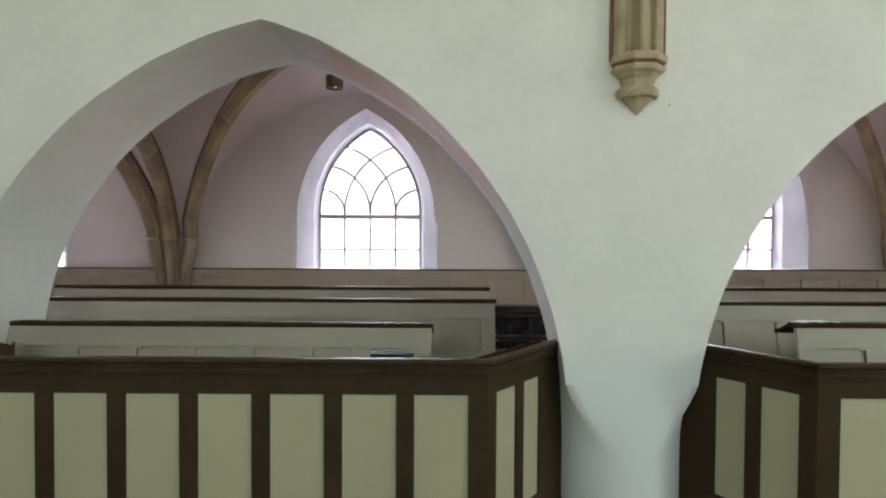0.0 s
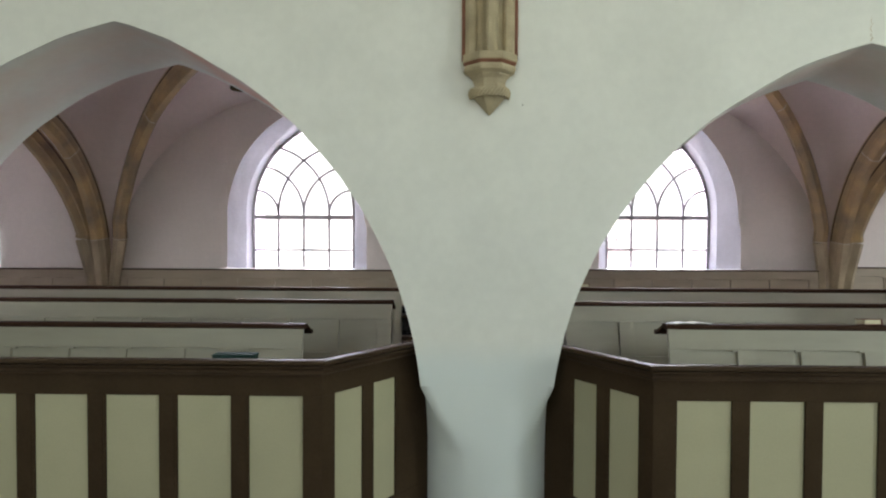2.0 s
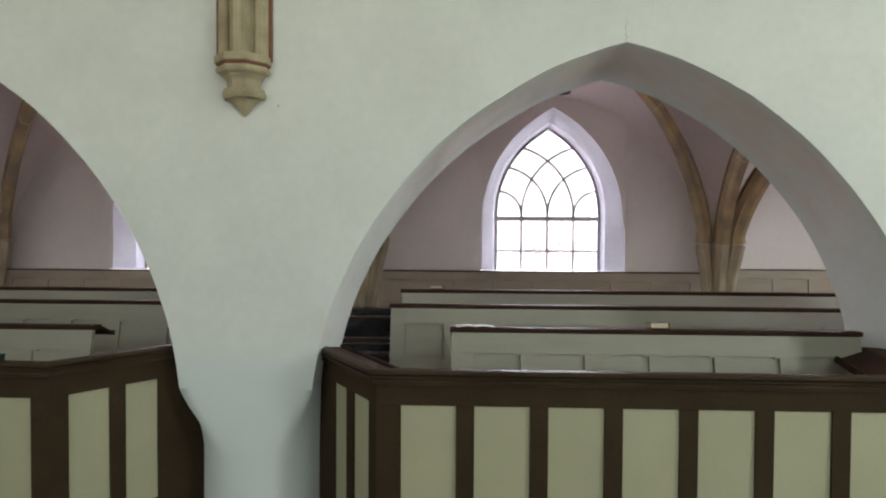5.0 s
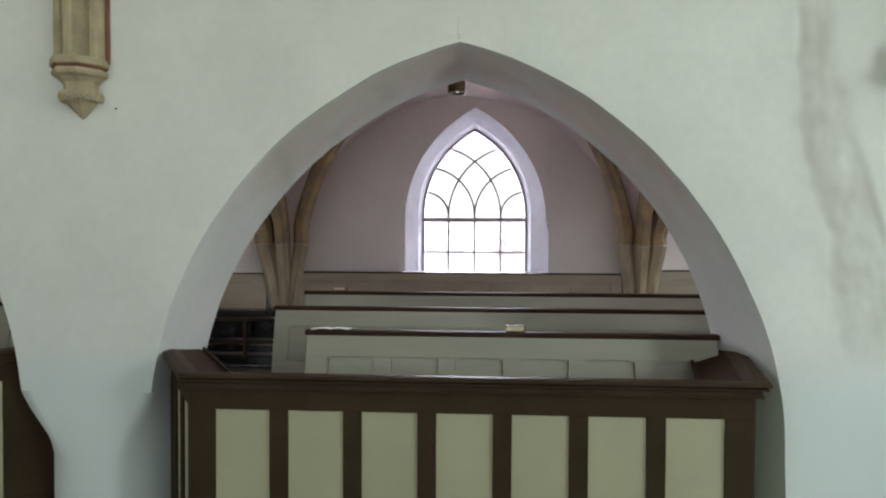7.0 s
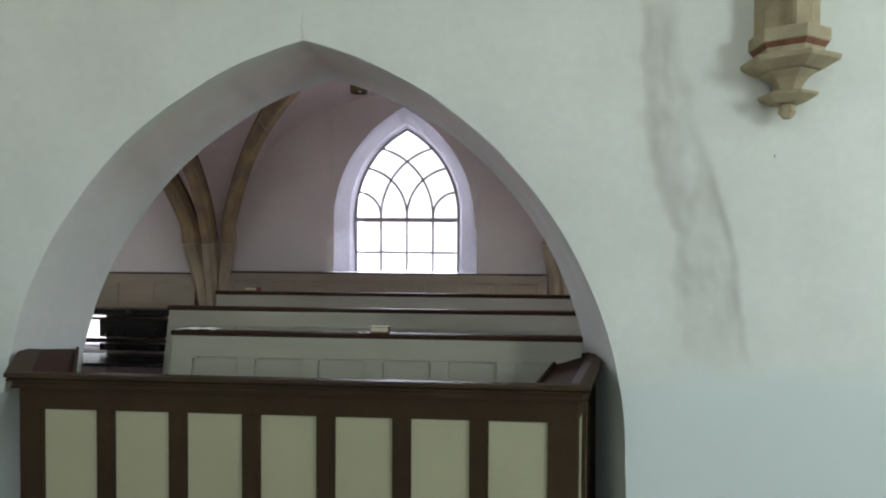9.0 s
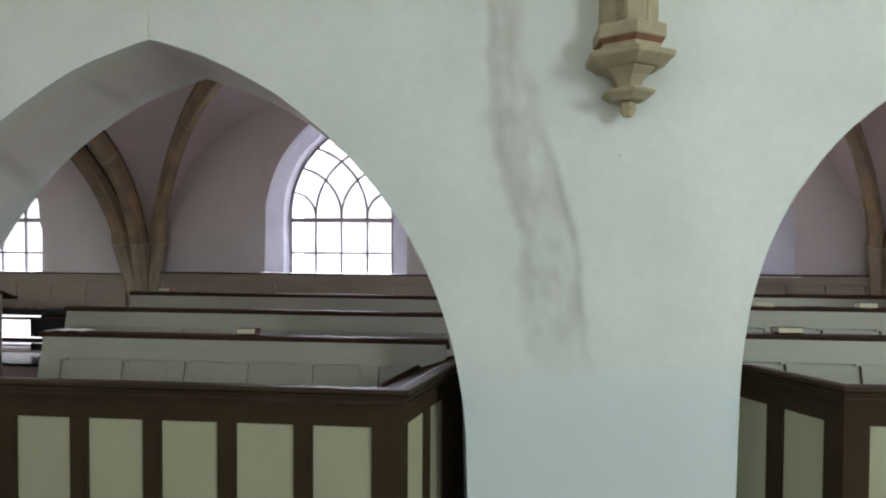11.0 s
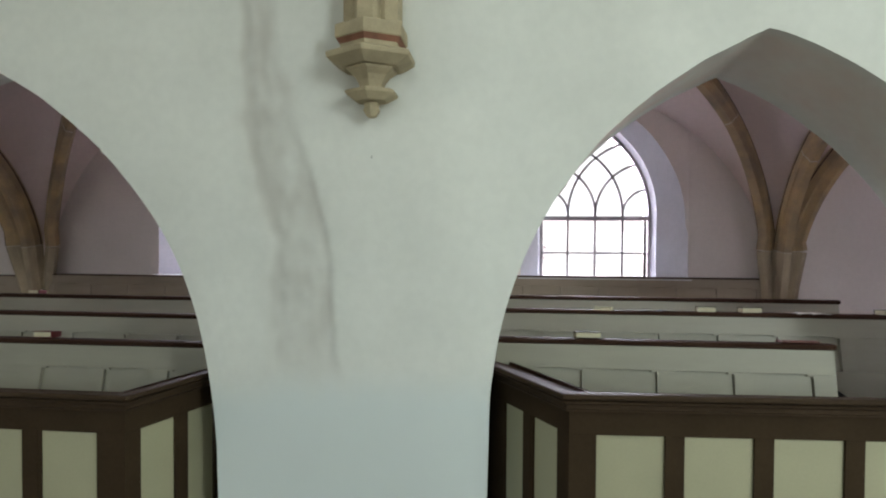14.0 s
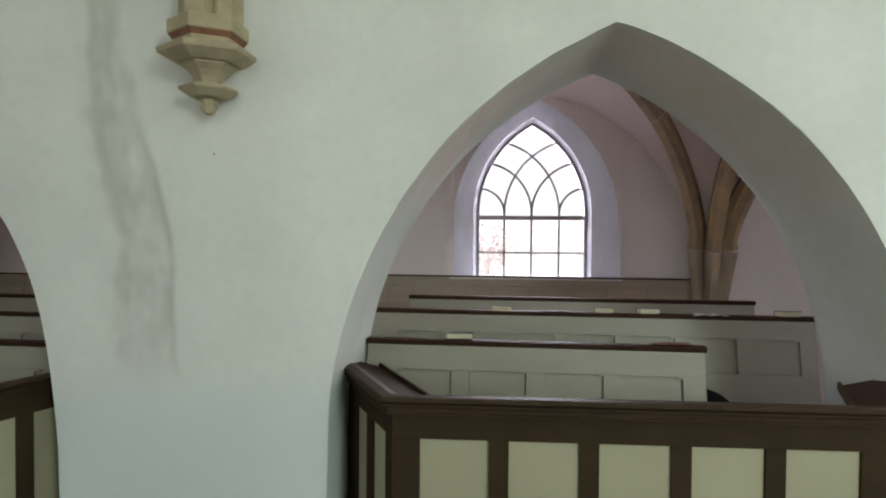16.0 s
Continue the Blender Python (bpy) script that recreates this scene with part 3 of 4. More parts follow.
def rib_bundle(k):
    """The ribs that rise from one wall shaft, merging below into a tapering bundle."""
    sx = SHAFTS[k]
    sy = back_y(sx) - 0.03
    thing = empty("vault_rib_cluster", pose(sx, sy, 0))
    tagged(thing, "sandstone vault ribs merging into a tapering wall shaft", "vault rib", group="vault rib clusters")
    inv = Matrix.Translation((-sx, -sy, 0))
    foot = Vector((sx, sy - 0.09, 1.0))
    for side in (-1, 0, 1):
        if side:
            path = rib_path(sx + side * 0.095, sy - 0.11, *DIAGONALS[k, side])
        else:
            b = k if k < len(SHAFTS) - 1 else k - 1
            xm, a, ym, c = bay_frame(b)
            path = []
            for i in range(25):
                f = 1 - math.cos(math.pi / 2 * i / 24)
                y = sy - 0.165 - (sy - 0.165 - ym + 0.28) * f
                path.append(Vector((sx, y, SPRING_Z + 1.95 * math.sqrt(max(0, 1 - (1 - f) ** 2)))))
        # lower, straight part: from the foot to the first arc point above the joint
        path = [p for p in path if p.z > 1.86]
        head = path[0]
        start = foot + Vector((side * 0.075, -0.02 if side == 0 else 0.0, 0))
        joint = start.lerp(head, (1.80 - start.z) / (head.z - start.z)) + Vector((side * 0.026, 0, 0))
        for name, pts in (("shaft", [start, start.lerp(joint, 0.5) + Vector((-side * 0.012, 0, 0)), joint]), ("rib", [joint] + path)):
            ups = []
            for i, p in enumerate(pts):
                d = (pts[min(i + 1, len(pts) - 1)] - pts[max(i - 1, 0)]).normalized()
                out = Vector((0.75 * side, -1, 0)).normalized()
                blend = smoothstep(0.4, 0.95, d.z)
                ups.append((Vector((0, 0, 1)) * (1 - blend) - out * blend).normalized())
            bm = bmesh.new()
            sweep(bm, RIB, pts, ups, scales=None if name == "rib" else [0.80, 0.90, 0.985])
            ob = part(name, bm, RIB_STONE if name == "rib" else SHAFT_STONE, thing)
            ob.matrix_parent_inverse = inv
            if name == "rib":
                m = len(pts) // 2
                across = (pts[m + 1] - pts[m - 1]).cross(ups[m]).x
                for e in (-1, 1):
                    if e * across * side > 0:
                        continue
                    bm = bmesh.new()
                    sweep(bm, [(e * 0.0735, 0.06), (e * 0.0755, 0.06), (e * 0.0755, 0.042), (e * 0.0735, 0.042)], pts, ups)
                    ob = part("painted_line", bm, LINE, thing, "dark line painted beside the rib")
                    ob.matrix_parent_inverse = inv
        # pale mortar joints
        for q in (0, 9):
            if q < len(path) - 1:
                p0 = joint if q == 0 else path[q]
                d = ((path[0] if q == 0 else path[q + 1]) - p0).normalized()
                bm = bmesh.new()
                sweep(bm, [(s * 1.01, h * 1.012 - 0.001) for s, h in RIB], [p0 - d * 0.005, p0 + d * 0.005], [ups[min(q, len(ups) - 1)]] * 2)
                ob = part("mortar_joint", bm, MORTAR, thing)
                ob.matrix_parent_inverse = inv


for k in range(1, 5):
    rib_bundle(k)


# ---- floor, nave shell ----
floor = part("floor", boxed(-9, 16, -4, 8.4, -0.2, 0), FLOOR)
tagged(floor, "worn stone church floor", "floor", kind="structure")
tagged(part("ceiling_nave", boxed(-9, 16, -4.3, 4.9, TOP, TOP + 0.2), PLASTER), "plain plastered nave ceiling", "ceiling", kind="structure")
for name, x0, x1 in (("wall_west", -9.3, -9.0), ("wall_east", 16.0, 16.3)):
    tagged(part(name, boxed(x0, x1, -4.3, 8.5, 0, TOP), PLASTER), "plain plastered end wall", "wall", kind="structure")
tagged(part("ceiling_aisle_roof", boxed(-9.3, 16.3, 4.86, 8.6, 4.61, 4.8), PLASTER), "roof over the aisle vault", "ceiling", kind="structure")
NAVE_WINDOWS = [-2.6, 4.6, 13.0]
bm = bmesh.new()
cuts = [-9.0] + [v for x in NAVE_WINDOWS for v in (x - 0.9, x + 0.9)] + [16.0]
for i in range(0, len(cuts), 2):
    box(bm, cuts[i], cuts[i + 1], -4.3, -4.0, 0, TOP)
for x in NAVE_WINDOWS:
    box(bm, x - 0.9, x + 0.9, -4.3, -4.0, 0, 2.2)
    box(bm, x - 0.9, x + 0.9, -4.3, -4.0, 5.8, TOP)
tagged(part("wall_south", bm, PLASTER), "plain plastered nave wall with tall window openings", "wall", kind="structure")
for x, watts, tint in zip(NAVE_WINDOWS, NAVE_LIGHT, NAVE_TINT):
    window_lamp("nave_window_light", x, -4.15, 4.0, 1.78, 3.55, watts, tint, 1)


# ---- panelled joinery ----
def panelled(thing, length, z0, z1, panels, mat_frame, mat_panel, thick=0.035, recess=0.014, shear=0.0, panel_z=(0.2, 0.9), shoulder=0.0, origin=None, bead=0.0, behind=None):
    """A framed and panelled board along local x, face at y = 0, leaning back by shear. panels: (x0, x1) along it."""
    made = []
    pz0, pz1 = panel_z
    base = z0

    def lay(name, x0, x1, ya, yb, za, zb, mat, bevel=0.003, under=None):
        bm = bmesh.new()
        box(bm, x0, x1, ya + shear * (za - base), yb + shear * (za - base), za, zb, bevel, shear)
        ob = part(name, bm, mat, under or thing)
        if origin is not None and under is None:
            ob.matrix_local = origin
        made.append(ob)

    lay("top_rail", 0, length, 0, thick, pz1, z1, mat_frame)
    lay("bottom_rail", 0, length, 0, thick, z0, pz0, mat_frame)
    panels = [(a - bead, b) for a, b in panels]
    xs = [0.0] + [v for p in panels for v in p] + [length]
    for i in range(0, len(xs), 2):
        lay("stile", xs[i], xs[i + 1], 0.0003, thick, pz0, pz1, mat_frame, 0.0012)
    for x0, x1 in panels:
        if shoulder:
            lay("panel", x0 + 0.001, x1 - 0.0035, recess, thick - 0.001, pz0 - 0.005, pz1 - 0.004, mat_panel, 0.002)
        else:
            lay("panel", x0 - 0.005, x1 + 0.005, recess, thick - 0.004, pz0 - 0.005, pz1 + 0.005, mat_panel, 0.0)
        field = made[-1]
        if shoulder:
            for a, b in ((x0, x0 + 0.035), (x1 - 0.035, x1)):
                lay("shoulder", a, b, 0.001, recess + 0.004, pz1 - shoulder, pz1 + 0.002, mat_frame, 0.002, field)
        if bead:
            lay("bead", x0, x0 + bead, 0.004, recess + 0.004, pz0, pz1, mat_frame, 0.002, field)
    if shoulder:
        lay("backing", 0.004, length - 0.004, thick + 0.001, thick + 0.008, z0 + 0.004, z1 - 0.004, behind or mat_panel, 0.0)
    return made


def spread(first, width, pitch, count):
    return [(first + pitch * i, first + pitch * i + width) for i in range(count)]


CAP_PROFILE = [(-0.060, 0.0), (-0.068, -0.005), (-0.068, -0.021), (-0.064, -0.025), (-0.036, -0.026), (-0.036, -0.034), (-0.056, -0.036), (-0.060, -0.040), (-0.057, -0.047), (-0.022, -0.049), (-0.022, -0.056), (-0.030, -0.058), (-0.028, -0.080), (-0.037, -0.082), (-0.036, -0.090), (-0.004, -0.092), (-0.004, -0.099), (0.0, -0.100), (0.03, -0.100), (0.03, -0.048), (0.05, -0.044), (0.05, -0.026), (-0.008, -0.001)]


def parapet(x0, x1, y, y1, top, left_end, right_end, panels, ztop, label):
    """A panelled front with splayed returns to the piers, moulded cap and sloping book rest inside."""
    thing = empty("parapet", pose(0, 0, 0))
    tagged(thing, label, "parapet", group="panelled parapets")
    runs = [((x0, y), (x1, y1), [(a - x0, b - x0) for a, b in panels])]
    for (a, b) in ((left_end, (x0, y)), ((x1, y1), right_end)):
        if a is None or b is None:
            continue
        ln = math.hypot(b[0] - a[0], b[1] - a[1])
        if a == left_end:
            ps = [(ln - 0.10 - 0.225, ln - 0.10), (ln - 0.42 - 0.2, ln - 0.42)]
            ps = sorted(p for p in ps if p[0] > 0.03)
        else:
            ps = [p for p in ((0.10, 0.325), (0.42, 0.62)) if p[1] < ln - 0.03]
        runs.append((a, b, ps))
    for a, b, ps in runs:
        ang = math.degrees(math.atan2(b[1] - a[1], b[0] - a[0]))
        ln = math.hypot(b[0] - a[0], b[1] - a[1])
        panelled(thing, ln, 0.0, top - 0.085, ps, BROWN, OLIVE, thick=0.04, recess=0.016, panel_z=(0.16, ztop), origin=pose(a[0], a[1], 0, 0, 0, ang), bead=0.016)
    line = ([left_end] if left_end else []) + [(x0, y), (x1, y1)] + ([right_end] if right_end else [])
    # moulded cap, mitred at the corners
    def offset(d, z):
        out = []
        for i, p in enumerate(line):
            n = []
            for q in (line[i - 1] if i else None, line[i + 1] if i + 1 < len(line) else None):
                if q is None:
                    continue
                e = Vector((p[0] - q[0], p[1] - q[1])) if q is line[i - 1] and i else Vector((q[0] - p[0], q[1] - p[1]))
                e.normalize()
                n.append(Vector((-e.y, e.x)))
            s = sum(n, Vector((0, 0)))
            s.normalize()
            k = d / max(0.4, s.dot(n[0]))
            out.append(Vector((p[0] + s.x * k, p[1] + s.y * k, z)))
        return out

    def mitred(name, profile, mat):
        bm = bmesh.new()
        strips = [offset(d, top + h) for d, h in profile]
        vs = [[bm.verts.new(p) for p in s] for s in strips]
        n = len(vs)
        for i in range(n):
            for j in range(len(line) - 1):
                bm.faces.new((vs[i][j], vs[i][j + 1], vs[(i + 1) % n][j + 1], vs[(i + 1) % n][j]))
        bm.faces.new([v[0] for v in vs])
        bm.faces.new([v[-1] for v in vs][::-1])
        return part(name, bm, mat, thing)

    mitred("moulded_cap", CAP_PROFILE, BROWN_CAP)
    mitred("book_rest", [(0.051, -0.027), (0.051, -0.043), (0.25, -0.118), (0.262, -0.118), (0.262, -0.072), (0.246, -0.072), (0.246, -0.092)], CAP)
    return thing


def pew(x0, x1, y, top, panels, panel_z, label, shear=0.22, ends=(True, True), inset=0.02):
    """A bench with a leaning panelled back towards the nave, a dark cap and a book rest behind it. y, top: the cap's front edge."""
    thing = empty("pew", pose(x0, y, 0))
    tagged(thing, label, "pew", group="aisle pews")
    ln = x1 - x0
    h = top - 0.035
    org = pose(0, 0.012 - shear * (h - 0.30), 0)
    panelled(thing, ln, 0.30, h, [(a - x0, b - x0) for a, b in panels], GREEN, GREEN, thick=0.034, recess=0.022, shear=shear, panel_z=panel_z, shoulder=0.012, origin=org)
    bm = bmesh.new()
    prism(bm, [(0.0, -0.006), (0.004, -0.028), (0.016, -0.036), (0.10, -0.036), (0.106, -0.020), (0.10, -0.004), (0.06, 0.0), (0.008, 0.0)], -0.012, ln + 0.012)
    for v in bm.verts:
        v.co.z += top
    part("cap", bm, CAP, thing, "dark polished cap rail")
    bm = bmesh.new()
    prism(bm, [(0.098, -0.012), (0.098, -0.032), (0.262, -0.110), (0.275, -0.110), (0.275, -0.075), (0.258, -0.075), (0.258, -0.088)], -0.010, ln + 0.010)
    for v in bm.verts:
        v.co.z += top
    part("book_rest", bm, CAP, thing, "dark sloping book rest")
    y_seat = -shear * (h - 0.45) + 0.03
    part("seat", boxed(inset, ln - inset, y_seat - 0.36, y_seat, 0.42, 0.455, 0.008), BROWN, thing)
    for e, xa in zip(ends, (0.0, ln - 0.03)):
        if e:
            bm = bmesh.new()
            prism(bm, [(y_seat - 0.36, 0.0), (y_seat - 0.36, 0.42), (y_seat - 0.02, 0.42), (0.02 - shear * 0.32, h - 0.32), (0.03, h - 0.01), (0.085, h - 0.01), (0.06, 0.0)], xa + 0.002, xa + 0.028)
            part("end_board", bm, GREEN, thing)
    return thing


PEW = "grey-green painted panelled pew with a dark cap rail"
# west bay
parapet(-2.76, 0.262, 3.40, 3.40, 1.155, (-3.22, 4.05), (0.93, 4.275), [(a, a + 0.31) for a in [-0.16 - 0.413 * i for i in range(6, -1, -1)]], 0.938, "brown panelled parapet with olive panels, joined to a round column")
pew(-3.15, -0.08, 4.33, 1.21, spread(-3.05, 0.29, 0.423, 7), (0.72, 1.035), PEW, ends=(False, False), inset=0.38)
pew(-3.60, 0.465, 5.32, 1.28, spread(-3.58 + 0.06, 0.34, 0.44, 9), (0.83, 1.112), PEW)
pew(-4.02, 0.476, 6.21, 1.31, spread(-3.9, 0.34, 0.44, 10), (0.84, 1.13), PEW)
# middle bay
parapet(2.135, 5.19, 3.39, 3.39, 1.145, (1.51, 4.31), (5.47, 4.39), spread(2.272, 0.308, 0.4095, 7), 0.934, "brown panelled parapet with olive panels between two arcade piers")
pew(2.536, 5.344, 4.275, 1.235, spread(2.69, 0.325, 0.443, 6), (0.74, 1.06), PEW, ends=(False, False), inset=0.38)
pew(1.99, 6.05, 5.23, 1.285, spread(2.12, 0.33, 0.46, 8), (0.83, 1.122), PEW)
pew(1.99, 6.30, 6.15, 1.33, spread(2.10, 0.34, 0.45, 9), (0.86, 1.16), PEW)
# east bay
parapet(7.395, 9.80, 3.51, 3.63, 1.195, (6.90, 4.36), (10.05, 4.30), spread(7.527, 0.325, 0.418, 5), 0.982, "brown panelled parapet with olive panels beside a broad pier")
pew(7.03, 9.118, 4.52, 1.275, spread(7.22, 0.355, 0.470, 4), (0.80, 1.092), PEW, ends=(False, False), inset=0.38)
pew(6.62, 10.19, 5.46, 1.355, spread(7.06, 0.34, 0.445, 7), (0.93, 1.185), PEW)
pew(6.99, 10.10, 6.36, 1.375, spread(7.15, 0.34, 0.45, 6), (0.93, 1.2), PEW)


# ---- bench backs against the aisle wall ----
def wall_panelling(x0, x1, y, top, first, width, pitch, count):
    thing = empty("wall_bench", pose(x0, y, 0))
    tagged(thing, "taupe panelled bench back along the aisle wall", "bench", group="wall benches")
    ln = x1 - x0
    panelled(thing, ln, 0.96, top - 0.012, spread(first - x0, width, pitch, count), TAUPE, TAUPE, thick=0.03, recess=0.018, shear=0.10, panel_z=(1.04, top - 0.112), shoulder=0.010, origin=pose(0, -0.045, 0), behind=BROWN)
    bm = bmesh.new()
    box(bm, -0.006, ln + 0.006, -0.012, 0.05, top - 0.012, top + 0.002, 0.004)
    part("cap", bm, CAP, thing)


wall_panelling(-7.7, -3.495, 7.37, 1.425, -7.63, 0.305, 0.409, 10)
wall_panelling(-3.11, 1.165, 7.37, 1.428, -3.013, 0.355, 0.4573, 9)
wall_panelling(1.585, 5.42, 7.31, 1.455, 1.658, 0.369, 0.469, 8)
wall_panelling(5.885, 9.985, 7.60, 1.485, 6.087, 0.334, 0.4316, 9)


# ---- dark desk in the passage between the west and middle pews ----
def dark_bench(x0, x1, y):
    thing = empty("bench", pose(x0, y, 0))
    tagged(thing, "black-stained open-backed bench in front of the wall panelling", "bench")
    ln = x1 - x0
    part("top_rail", boxed(0, ln, -0.02, 0.16, 0.945, 1.02, 0.008), BLACKWOOD, thing)
    part("ledge", boxed(0, ln, -0.045, -0.02, 0.895, 0.925, 0.005), BROWN, thing)
    for x in (0.02, 1.56, ln - 0.06):
        part("post", boxed(x, x + 0.04, -0.04, 0.0, 0.40, 0.90, 0.004), BROWN, thing)
    for z0, z1 in ((0.665, 0.885), (0.50, 0.585)):
        part("slat", boxed(0.63, ln, 0.12, 0.145, z0, z1, 0.004), BLACKWOOD, thing)
    part("rail", boxed(0, ln, 0.09, 0.118, 0.60, 0.65, 0.004), BROWN, thing)
    part("seat", boxed(0, ln, -0.42, 0.15, 0.43, 0.465, 0.006), BLACKWOOD, thing)
    for x in (0.0, ln - 0.05):
        part("leg", boxed(x, x + 0.05, -0.40, -0.34, 0, 0.43, 0.004), BLACKWOOD, thing)
        part("leg", boxed(x, x + 0.05, 0.08, 0.15, 0, 0.43, 0.004), BLACKWOOD, thing)


dark_bench(-0.55, 1.92, 7.03)


def round_backed_chair(x, y):
    thing = empty("chair", pose(x, y, 0))
    tagged(thing, "black wooden chair with a rounded back behind the parapet", "chair")
    bm = bmesh.new()
    arch = [(-0.27, 0.45)] + [(-0.27 * math.cos(math.pi * i / 16), 0.80 + 0.155 * math.sin(math.pi * i / 16)) for i in range(17)] + [(0.27, 0.45)]
    inner = [(-0.20, 0.45)] + [(-0.20 * math.cos(math.pi * i / 16), 0.78 + 0.10 * math.sin(math.pi * i / 16)) for i in range(17)] + [(0.20, 0.45)]
    for yy in (0.0, 0.03):
        grid(bm, [[Vector((a, yy, b)), Vector((c, yy, d))] for (a, b), (c, d) in zip(arch, inner)])
    for edge in (arch, inner):
        grid(bm, [[Vector((a, yy, b)) for yy in (0.0, 0.03)] for a, b in edge])
    bmesh.ops.remove_doubles(bm, verts=bm.verts, dist=0.0005)
    part("backrest", bm, BLACKWOOD, thing)
    for i in (-0.11, 0.0, 0.11):
        part("spindle", boxed(i - 0.012, i + 0.012, 0.005, 0.025, 0.45, 0.86, 0.004), BLACKWOOD, thing)
    part("seat", boxed(-0.26, 0.26, -0.40, 0.03, 0.42, 0.452, 0.01), BLACKWOOD, thing)
    for lx in (-0.24, 0.20):
        for ly in (-0.38, -0.02):
            part("leg", boxed(lx, lx + 0.04, ly, ly + 0.04, 0, 0.42, 0.004), BLACKWOOD, thing)


round_backed_chair(9.13, 4.84)


# ---- carved corbels with shafts on the nave face ----
def turned(bm, sides, profile, turn):
    rings = []
    for r, z in profile:
        rings.append([bm.verts.new((r * math.sin(turn + 2 * math.pi * i / sides), -r * math.cos(turn + 2 * math.pi * i / sides), z)) for i in range(sides)])
    for a, b in zip(rings, rings[1:]):
        for i in range(sides):
            bm.faces.new((a[i], a[(i + 1) % sides], b[(i + 1) % sides], b[i]))
    bm.faces.new(rings[0])
    bm.faces.new(rings[-1][::-1])


def turned_part(name, sides, profile, mat, thing, label="", turn=0.0):
    bm = bmesh.new()
    turned(bm, sides, profile, turn)
    bmesh.ops.bevel(bm, geom=bm.edges[:], offset=0.0025, segments=1, affect="EDGES")
    return part(name, bm, mat, thing, label)


def vault_shaft(thing, lobes, z0, z1, mat):
    """A bundle of upright ribs with hollows between, seen in plan as (x, y)."""
    bm = bmesh.new()
    a = [bm.verts.new((x, y, z0)) for x, y in lobes]
    b = [bm.verts.new((x, y, z1)) for x, y in lobes]
    for i in range(len(lobes)):
        j = (i + 1) % len(lobes)
        bm.faces.new((a[i], a[j], b[j], b[i]))
    bm.faces.new(a)
    bm.faces.new(b[::-1])
    part("shaft", bm, mat, thing)


def octagon_corbel(x, y):
    thing = empty("corbel", pose(x, y, 0))
    tagged(thing, "octagonal sandstone corbel with rope moulding and rib shaft", "corbel", group="corbels")
    eighth = math.pi / 8
    turned_part("cone", 8, [(0.004, 2.622), (0.022, 2.640), (0.058, 2.678), (0.088, 2.708), (0.100, 2.722), (0.104, 2.734)], SAND, thing, turn=eighth)
    turned_part("bell", 8, [(0.124, 2.766), (0.110, 2.786), (0.106, 2.808), (0.112, 2.836), (0.126, 2.852), (0.136, 2.858), (0.136, 2.864), (0.168, 2.880), (0.176, 2.898), (0.170, 2.914), (0.160, 2.919)], SAND, thing, turn=eighth)
    turned_part("painted_band", 8, [(0.162, 2.919), (0.178, 2.936)], RED, thing, "red ochre painted line", turn=eighth)
    turned_part("abacus", 8, [(0.178, 2.936), (0.183, 2.940), (0.183, 2.980), (0.178, 2.986)], SAND, thing, turn=eighth)
    turned_part("rope_core", 16, [(0.100, 2.726), (0.118, 2.732), (0.122, 2.752), (0.114, 2.774)], SAND, thing)
    for i in range(19):
        a = radians(-105 + 210 * i / 18)
        bm = bmesh.new()
        p = Vector((0.116 * math.sin(a - 0.20), -0.116 * math.cos(a - 0.20), 2.728))
        q = Vector((0.116 * math.sin(a + 0.20), -0.116 * math.cos(a + 0.20), 2.778))
        out = Vector((math.sin(a), -math.cos(a), 0))
        sweep(bm, [(0.0115 * math.cos(t), 0.0115 * math.sin(t)) for t in np.linspace(0, 2 * math.pi, 8)[:-1]], [p, p.lerp(q, 0.25) + out * 0.008, p.lerp(q, 0.5) + out * 0.011, p.lerp(q, 0.75) + out * 0.008, q], [out] * 5)
        part("rope_strand", bm, SAND, thing)
    lobes = []
    for cx_, r0, r1 in ((-0.115, 0.075, 0.045), (0.0, 0.155, 0.10), (0.115, 0.075, 0.045)):
        lobes += [(cx_ - 0.033, -r1), (cx_ - 0.028, -r0 + 0.01), (cx_ - 0.016, -r0), (cx_ + 0.016, -r0), (cx_ + 0.028, -r0 + 0.01), (cx_ + 0.033, -r1)]
        if cx_ < 0.1:
            lobes += [(cx_ + 0.050, -0.055), (cx_ + 0.066, -0.052)]
    lobes = [(-0.155, 0.03), (-0.155, -0.03)] + lobes + [(0.155, -0.03), (0.155, 0.03)]
    vault_shaft(thing, lobes, 2.98, TOP - 0.02, SAND)
    for s in (-1, 1):
        part("painted_line", boxed(s * 0.166 - 0.011, s * 0.166 + 0.011, -0.012, 0.03, 2.965, TOP - 0.02), RED, thing, "red ochre painted edge")


